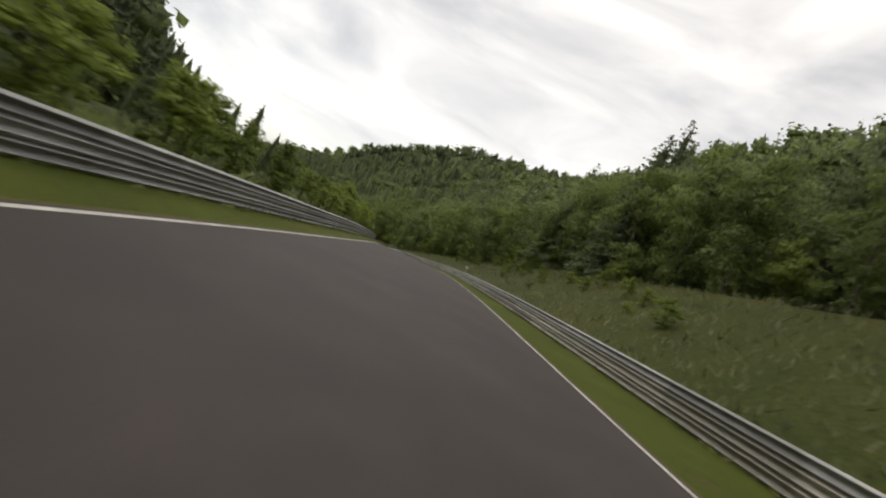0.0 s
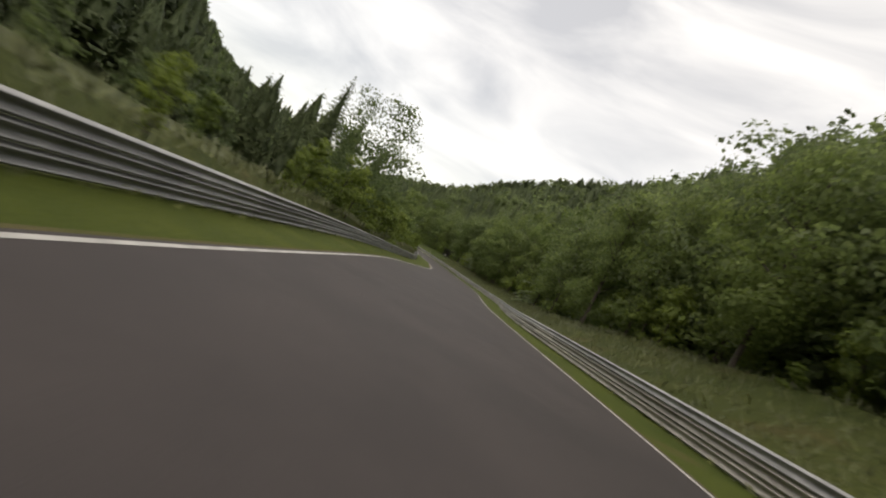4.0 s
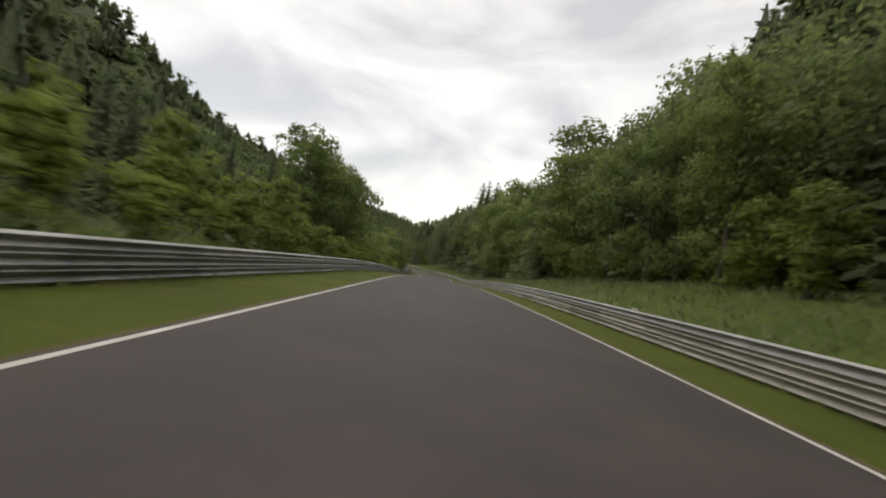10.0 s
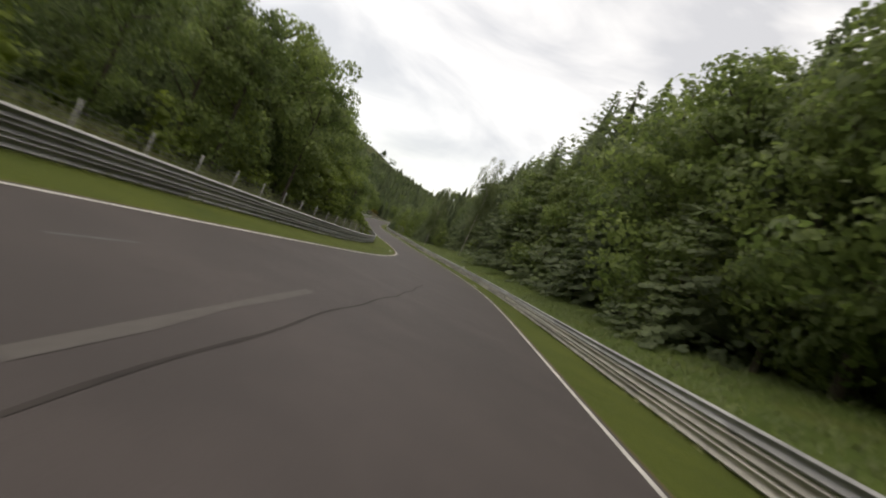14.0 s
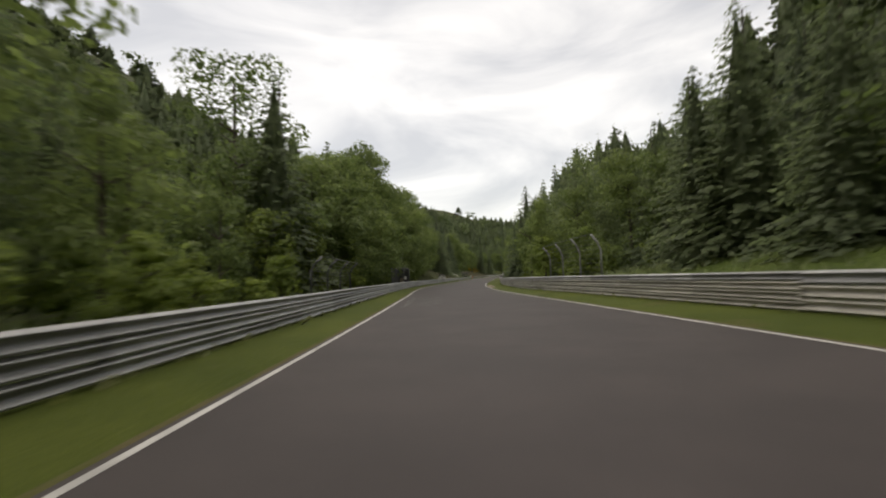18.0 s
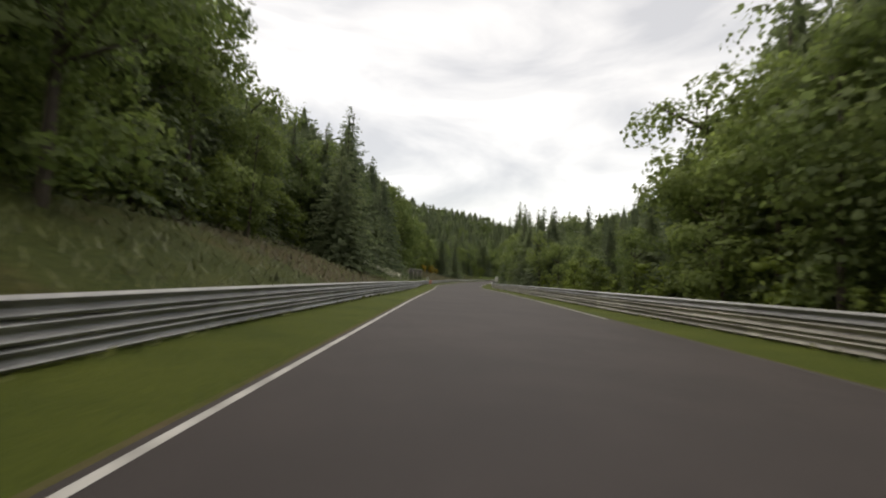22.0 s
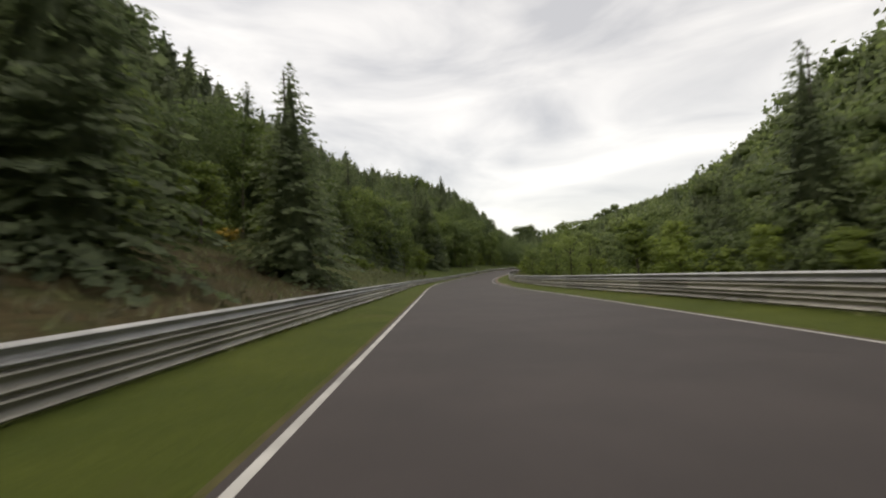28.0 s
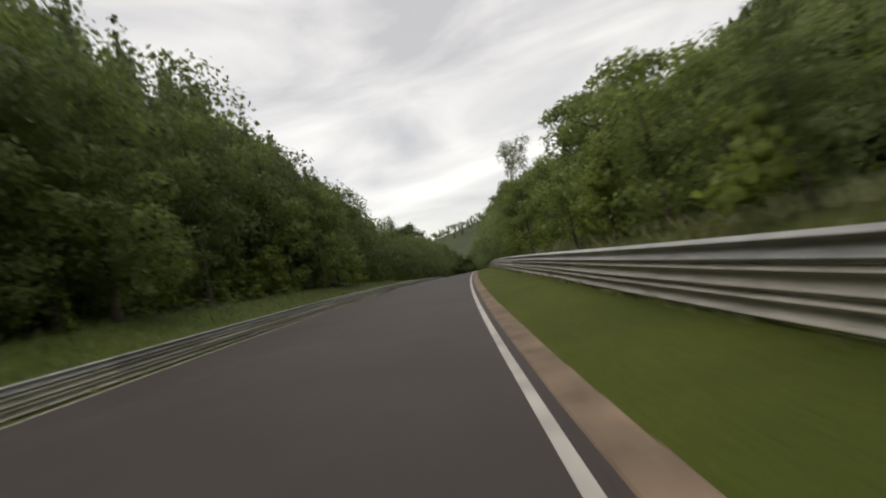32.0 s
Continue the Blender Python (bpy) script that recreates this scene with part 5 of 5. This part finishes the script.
kerb("low weathered concrete kerb beside the white line", 388, 426, -1, 0.045, 0.13, 1.0, M_CONCRETE, 0.03)
kerb("short apron of ribbed concrete pavers in bare earth", 168, 176, -1, 0.1, 0.55, 0.25, M_PAVER, 0.012, 2)
earth = ribbon("earth_patch", np.arange(176, 184.6, 0.5), lambda s: -along(EDGE_L, s) - 0.1, lambda s: -along(EDGE_L, s) - 0.12 - 0.6 * (1 - (s - 176) / 9) * (1 + 0.2 * math.sin(s * 2.7)), M_DIRT, 0.006)
earth_far = ribbon("earth_patch", np.arange(684, 702, 0.5), lambda s: -along(EDGE_L, s) - 0.1, lambda s: -along(EDGE_L, s) - 0.12 - 1.0 * math.sin(math.pi * (s - 683.6) / 18.4) * (1 + 0.15 * math.sin(s * 1.9)), M_EDGE, 0.006)
tagged(earth_far, "bare brown earth worn into the mown verge", "ground", kind="structure")
tagged(earth, "bare brown earth worn into the grass edge", "ground", kind="structure")
kerb("apron of ribbed concrete pavers beside the track", 503, 518, 1, 0.1, 0.8, 0.25, M_PAVER, 0.015, 3)
kerb("reddish worn concrete kerb behind the white line", 748, 792, 1, lambda s: float(np.interp(s, [760, 800, 822], [0.42, 0.34, 0.13])), 0.38, 1.0, M_RUST, 0.012)
kerb("reddish worn concrete kerb behind the white line", 792, 880, 1, lambda s: float(np.interp(s, [760, 800, 822], [0.42, 0.34, 0.13])), 0.34, 1.0, M_RUST, 0.012)
shoulder = ribbon("shoulder", np.arange(745, 884, 3.0), lambda s: along(EDGE_R, s) + 0.09, lambda s: along(EDGE_R, s) + 0.01 + float(np.interp(s, [760, 800, 822], [0.42, 0.34, 0.13])), M_ASPHALT, 0.004)
tagged(shoulder, "narrow asphalt shoulder outside the white line", "road", kind="structure")


def stroke(name, pts, width, mat, lift=0.004, label="", category="road marking"):
    """A painted or poured band along points (s, u) on the road."""
    P = [place(s, u, lift) for s, u in pts]
    verts, faces = [], []
    for i, p in enumerate(P):
        d = (P[min(i + 1, len(P) - 1)] - P[max(i - 1, 0)]).normalized()
        nrm = Vector((-d.y, d.x, 0)) * width * 0.5 * (1 + 0.25 * math.sin(i * 2.3))
        verts += [p - nrm, p + nrm]
    for i in range(len(P) - 1):
        faces.append((2 * i, 2 * i + 1, 2 * i + 3, 2 * i + 2))
    return tagged(mesh_object(name, verts, faces, mat), label, category, kind="structure")


stroke("tar_seam", [(s, -0.1 + 0.05 * math.sin(s * 0.4) + 0.03 * math.sin(s * 1.7)) for s in np.arange(311, 372, 0.5)], 0.04, M_TAR, label="dark tarred joint along the middle of the track")
stroke("crack", [(s, -0.6 + 0.05 * math.sin(s * 2.1)) for s in np.arange(528, 541, 0.4)], 0.025, M_CHALK, label="pale crack in the asphalt")
stroke("scrape", [(353.4, -0.5), (354.5, -0.55), (355.8, -0.65), (357, -0.7), (358.6, -0.77)], 0.13, M_SCRAPE, label="pale scuff mark on the asphalt")
stroke("scrape", [(355.5, -2.34), (356.1, -2.32), (356.7, -2.3)], 0.06, M_CHALK, label="pale scuff mark on the asphalt")
# faded chalk-like scrawls across the track
SCRAWL = [
    [(51.5, -0.78), (51.2, -0.7), (51.15, -0.55), (51.35, -0.42), (51.9, -0.40), (52.4, -0.45)],
    [(51.2, -0.3), (51.6, -0.22), (52.2, -0.12), (52.5, -0.02)],
    [(53.4, -1.3), (53.9, -1.18), (53.6, -1.0), (53.0, -0.95), (53.4, -0.7), (53.6, -0.45), (53.2, -0.2)],
    [(55.8, -0.95), (56.2, -0.83), (55.9, -0.6), (55.4, -0.5)],
    [(53.3, -0.04), (53.0, 0.12), (53.2, 0.3), (53.9, 0.41), (53.3, 0.55), (53.0, 0.72), (53.5, 0.9)],
    [(53.0, 0.98), (53.3, 1.06), (53.1, 1.14)],
    [(50.0, -1.9), (50.4, -1.7), (50.0, -1.5), (50.5, -1.35)],
    [(52.2, -2.0), (52.7, -1.85), (52.3, -1.7)],
]
for i, pts in enumerate(SCRAWL):
    fine = []
    for (a, b), (c, d) in zip(pts[:-1], pts[1:]):
        fine += [(a + (c - a) * k / 4, b + (d - b) * k / 4) for k in range(4)]
    stroke("road_scrawl", fine + [pts[-1]], 0.09, M_CHALK_Y if i == 4 else M_CHALK, label="faded pale painted scrawl on the asphalt")
M_SCRAWL = plain_mat("pale_paint", (0.07, 0.068, 0.066), (0.17, 0.168, 0.16), 0.8, 0, 7)
LETTERS = (
    [(0.0, 0.0), (0.35, 0.35), (0.1, 0.7), (0.5, 1.0), (0.2, 1.35)],
    [(0.0, 0.05), (0.8, 0.1), (0.75, 0.55), (0.35, 0.6), (0.8, 1.1)],
    [(0.7, 0.0), (0.1, 0.25), (0.1, 0.7), (0.7, 1.0), (0.65, 1.3)],
)
for k, s in enumerate(np.arange(475.2, 484.5, 1.05)):
    wide = 0.11 if k % 3 else 0.14
    stroke("road_scrawl", [(s + a, -3.15 + b + 0.06 * (k % 4)) for a, b in LETTERS[k % 3]], wide, M_SCRAWL, label="faded pale painted scrawl on the asphalt")
    if k % 2:
        stroke("road_scrawl", [(s + 0.15, -1.75 + 0.05 * k / 4), (s + 0.6, -1.55), (s + 0.8, -1.2)], 0.12, M_SCRAWL, label="faded pale painted scrawl on the asphalt")

# ---- signs, fences and the marshal's shelter ----
M_WHITE = plain_mat("white_sheet", (0.68, 0.68, 0.66), (0.8, 0.8, 0.78), 0.5, 0, 2)
M_STONE = plain_mat("chalked_stone", (0.3, 0.3, 0.28), (0.55, 0.54, 0.5), 0.8, 0, 9)
M_BLACK = plain_mat("black_paint", (0.018, 0.018, 0.02), (0.035, 0.035, 0.036), 0.5, 0, 3)
M_WIRE = plain_mat("fence_wire", (0.09, 0.093, 0.093), (0.17, 0.174, 0.17), 0.5, 0.5, 4)


def box(name, parent, lo, hi, mat, label=""):
    """A block with eased edges in its parent's space."""
    bm = bmesh.new()
    bmesh.ops.create_cube(bm, size=1.0)
    for v in bm.verts:
        v.co = Vector([(l + h) / 2 + c * (h - l) for l, h, c in zip(lo, hi, v.co)])
    bmesh.ops.bevel(bm, geom=bm.edges[:], offset=min(0.006, 0.2 * min(h - l for l, h in zip(lo, hi))), segments=1, affect="EDGES")
    me = bpy.data.meshes.new(name)
    bm.to_mesh(me)
    bm.free()
    me.materials.append(mat)
    ob = new(name, me)
    ob.parent = parent
    if label:
        tagged(ob, label)
    return ob


def rod(name, parent, pts, r, mat, sides=6):
    """A bent tube through points in the parent's space."""
    pts = [Vector(p) for p in pts]
    verts, faces = [], []
    for i, p in enumerate(pts):
        d = (pts[min(i + 1, len(pts) - 1)] - pts[max(i - 1, 0)]).normalized()
        t = d.orthogonal().normalized()
        q = d.cross(t)
        for k in range(sides):
            a = 2 * math.pi * k / sides
            verts.append(p + (t * math.cos(a) + q * math.sin(a)) * r)
    for i in range(len(pts) - 1):
        for k in range(sides):
            x, y = i * sides + k, i * sides + (k + 1) % sides
            faces.append((x, y, y + sides, x + sides))
    faces.append(tuple(range(sides))[::-1])
    faces.append(tuple(range((len(pts) - 1) * sides, len(pts) * sides)))
    return mesh_object(name, verts, faces, mat, parent, True)


def stand(name, s, u, label, category, group="", turn=0.0):
    """An empty on the ground whose x runs across the road to the right and y along it."""
    ob = new(name)
    p = place(s, u)
    ob.matrix_world = Matrix.Translation(p) @ Matrix.Rotation(along(R_TH, s) + turn, 4, "Z")
    return tagged(ob, label, category, group)


def digits(parent, text, size, loc, mat):
    cu = bpy.data.curves.new("lettering", "FONT")
    cu.body = text
    cu.size = size
    cu.extrude = 0.003
    cu.align_x, cu.align_y = "CENTER", "CENTER"
    tmp = bpy.data.objects.new("lettering", cu)
    me = bpy.data.meshes.new_from_object(tmp)
    bpy.data.objects.remove(tmp)
    me.materials.append(mat)
    ob = new("lettering", me)
    ob.parent = parent
    ob.matrix_local = Matrix.Translation(loc) @ Matrix.Rotation(radians(90), 4, "X")
    return ob


# white marker board with a number behind the rail
sign = stand("marker_board", 646, 6.6, "white marker board with black number on a steel post", "sign", turn=radians(8))
board = box("panel", sign, (-0.27, -0.015, 1.05), (0.27, 0.015, 2.0), M_WHITE)
rod("post", sign, [(0, 0.04, -0.2), (0, 0.04, 1.95)], 0.03, M_POST)
digits(board, "12", 0.36, (0.0, -0.02, 1.76), M_BLACK)
box("printed_bar", board, (-0.12, -0.021, 1.46), (0.14, -0.014, 1.53), M_TAR)
box("printed_bar", board, (-0.2, -0.021, 1.28), (0.2, -0.014, 1.31), M_TAR)

# notice board behind the rail
notice = stand("notice_board", 556, -6.35, "white notice board below a dark frame on two posts", "sign", turn=radians(-10))
board = box("panel", notice, (-0.72, -0.02, 0.64), (0.68, 0.02, 1.32), M_WHITE)
upper = box("dark_frame", notice, (-0.7, -0.03, 1.36), (0.66, 0.03, 1.72), M_BLACK, "dark upper board")
box("printed_strip", upper, (-0.45, -0.037, 1.42), (0.5, -0.028, 1.5), M_WHITE)
box("printed_strip", upper, (-0.42, -0.037, 1.6), (0.36, -0.028, 1.65), M_WHITE)
for z, w in ((1.23, 1.1), (1.1, 1.25), (0.96, 0.9), (0.78, 1.2)):
    box("printed_line", board, (-0.64, -0.026, z - 0.015), (-0.64 + w, -0.018, z + 0.015), M_TAR)
for x in (-0.6, 0.56):
    rod("post", notice, [(x, 0.06, -0.2), (x, 0.06, 1.72)], 0.035, M_POST)

# small white plates on the rails
for s, u, z, w in ((59.5, 6.5, 1.3, 0.13), (647.5, -6.6, 0.95, 0.2), (255.6, 6.45, 0.76, 0.19), (266, 6.5, 0.72, 0.1), (415, 6.55, 0.86, 0.1)):
    plate = stand("marker_plate", s, u, "small white marker plate on a post at the rail", "sign", "marker plates")
    sheet = box("plate", plate, (-w, -0.01, z - 0.02), (w, 0.01, z + 2 * w), M_WHITE)
    box("printed_mark", sheet, (-w * 0.5, -0.016, z + w * 0.5), (w * 0.5, -0.009, z + w * 1.3), M_TAR)
    rod("post", plate, [(0, 0.03, -0.2), (0, 0.03, z + w)], 0.02, M_POST)

# open shelter at the wood's edge, and the white box that stands in it
M_TIMBER = plain_mat("tarred_timber", (0.022, 0.019, 0.017), (0.042, 0.037, 0.032), 0.8, 0, 6)
hut = stand("timber_shelter", 259.6, 13.6, "dark open timber shelter with a pale roof edge under trees", "shelter")
for y in (-2.35, 2.35):
    box("post", hut, (-1.05, y - 0.06, -0.5), (-0.93, y + 0.06, 2.6), M_TIMBER)
    box("post", hut, (1.2, y - 0.06, -0.5), (1.32, y + 0.06, 2.9), M_TIMBER)
    for z in np.arange(0.15, 2.4, 0.3):
        box("side_board", hut, (-0.92, y - 0.02, z), (1.19, y + 0.02, z + 0.28), M_TIMBER)
for z in np.arange(0.15, 2.7, 0.3):
    box("back_board", hut, (1.17, -2.28, z), (1.21, 2.28, z + 0.28), M_TIMBER)
roof = box("roof", hut, (-1.3, -2.6, 2.62), (1.5, 2.6, 2.7), M_TIMBER)
box("roof_edge", roof, (-1.33, -2.6, 2.65), (-1.301, 2.6, 2.715), M_POST, "pale sheet-metal roof edge")
carton = stand("equipment_box", 259.4, 12.95, "white equipment box on the floor of the timber shelter", "box", turn=radians(12))
box("body", carton, (-0.28, -0.22, 0.1), (0.28, 0.22, 0.62), M_STONE)
box("lid", carton, (-0.3, -0.24, 0.621), (0.3, 0.24, 0.67), M_STONE)
box("foot", carton, (-0.24, -0.18, -0.2), (0.24, 0.18, 0.099), M_TIMBER)

# marshal's shelter of dark mesh in a pale frame
cage = stand("marshal_shelter", 512.2, -6.05, "dark mesh shelter in a pale steel frame behind the rail", "shelter")
for x, y in ((0, -0.6), (0, 4.3), (-1.5, -0.6), (-1.5, 4.3)):
    rod("frame_post", cage, [(x, y, -0.2), (x, y, 2.4)], 0.06, M_WIRE)
for a, b in (((0, -0.6), (0, 4.3)), ((-1.5, -0.6), (-1.5, 4.3)), ((0, -0.6), (-1.5, -0.6)), ((0, 4.3), (-1.5, 4.3))):
    rod("frame_bar", cage, [(*a, 2.4), (*b, 2.4)], 0.055, M_WIRE)
box("mesh_panel", cage, (-1.52, -0.55, 0.1), (-1.48, 4.25, 2.35), M_BLACK, "dark mesh screen")
box("mesh_panel", cage, (-1.45, 4.23, 0.1), (-0.05, 4.27, 2.35), M_BLACK, "dark mesh screen")
box("notice", cage, (-0.75, 4.19, 1.05), (-0.35, 4.22, 1.45), M_WHITE, "small white notice")
box("locker", cage, (-0.6, 0.0, 0.55), (-0.25, 0.6, 1.15), M_CONCRETE, "pale box on legs")


def bent_fence(side, s_list, out, high, label):
    f = stand("catch_fence", s_list[0], side * out, label, "fence", "catch fences")
    inv = f.matrix_world.inverted()
    heads = []
    for s in s_list:
        p = inv @ place(s, side * out)
        over = -side * 0.45
        pts = [p + Vector((0, 0, -0.2)), p + Vector((0, 0, high * 0.72)), p + Vector((over * 0.35, 0, high * 0.86)), p + Vector((over, 0, high))]
        rod("fence_post", f, pts, 0.05, M_POST if side > 0 else M_WIRE)
        heads.append(pts)
    for k in range(9):
        q = k / 8
        line = []
        for pts in heads:
            z = 0.9 + (high - 0.9) * q
            x = pts[0].x + (pts[3].x - pts[0].x) * max(0.0, (z / high - 0.72) / 0.28)
            line.append((x, pts[0].y, pts[0].z + 0.2 + z))
        rod("wire", f, line, 0.009 if k < 8 else 0.016, M_WIRE, 4)
    return f


bent_fence(1, [477, 480.3, 483.8, 487], 6.4, 2.75, "pale bent-top catch fence behind the three-beam rail")
bent_fence(-1, [473.5, 476.5, 479.5, 482.5], 6.6, 2.05, "grey bent-top catch fence among dark bushes")
def bank_fence():
    f = stand("mesh_fence", 641, -9.4, "dark mesh fence under a pale top rail on the grassy bank", "fence")
    inv = f.matrix_world.inverted()
    feet = [inv @ place(s, -9.4) for s in (641, 644, 647, 650, 653, 656, 659)]
    for i, p in enumerate(feet):
        if i % 2 == 0:
            rod("fence_post", f, [p + Vector((0, 0, -0.2)), p + Vector((0, 0, 2.0))], 0.045, M_DULL)
    for z in (1.98, 2.12):
        rod("top_rail", f, [p + Vector((0, 0, z)) for p in feet], 0.03, M_DULL)
    for k in range(12):
        rod("wire", f, [p + Vector((0, 0, 0.1 + 0.16 * k)) for p in feet], 0.012, M_BLACK, 4)
    for a, b in zip(feet[:-1], feet[1:]):
        for k in range(15):
            p = a.lerp(b, k / 15)
            rod("wire", f, [p, p + Vector((0, 0, 1.95))], 0.01, M_BLACK, 4)
    box("notice", f, tuple(feet[2] + Vector((-0.02, -1.5, 1.55))), tuple(feet[2] + Vector((0.02, -1.15, 1.75))), M_WHITE, "small pale notice")


bank_fence()


def low_fence():
    f = stand("wire_fence", 355.8, -7.1, "low fence of pale posts and wire mesh behind the rail", "fence")
    inv = f.matrix_world.inverted()
    tops = []
    for s in np.arange(355.8, 392, 2.25):
        p = inv @ place(s, -along(OUT_L, s) - 0.5)
        rod("fence_post", f, [p + Vector((0, 0, -0.2)), p + Vector((0, 0, 1.3))], 0.024, M_POST)
        tops.append(p)
    for z in (0.7, 0.82, 0.94, 1.06, 1.18):
        rod("wire", f, [p + Vector((0, 0, z)) for p in tops], 0.008, M_WIRE, 4)


low_fence()

# white stone at the end of the kerb, and a slim pole behind the rail
stone = stand("marker_stone", 398, -4.35, "white painted kerb stone on the grass edge", "stone")
box("block", stone, (-0.1, -0.3, -0.1), (0.1, 0.3, 0.05), M_STONE)
stone = stand("marker_stone", 416.0, -4.32, "white painted kerb stone lying in the mown grass", "stone")
box("block", stone, (-0.08, -0.18, -0.1), (0.08, 0.18, 0.035), M_STONE)
stone = stand("marker_stone", 397.5, 4.5, "white painted kerb stone beside the edge line", "stone")
box("block", stone, (-0.1, -0.3, -0.1), (0.1, 0.3, 0.06), M_STONE)
plant("bush", 392.5, -7.1, 1.9, T_RNG, 1.2, "clipped round bush at the end of the fence")
pole = stand("marker_pole", 827, -6.25, "slim pale pole standing behind the rail", "pole")
rod("pole_shaft", pole, [(0, 0, -0.2), (0, 0, 1.35)], 0.035, M_WHITE)
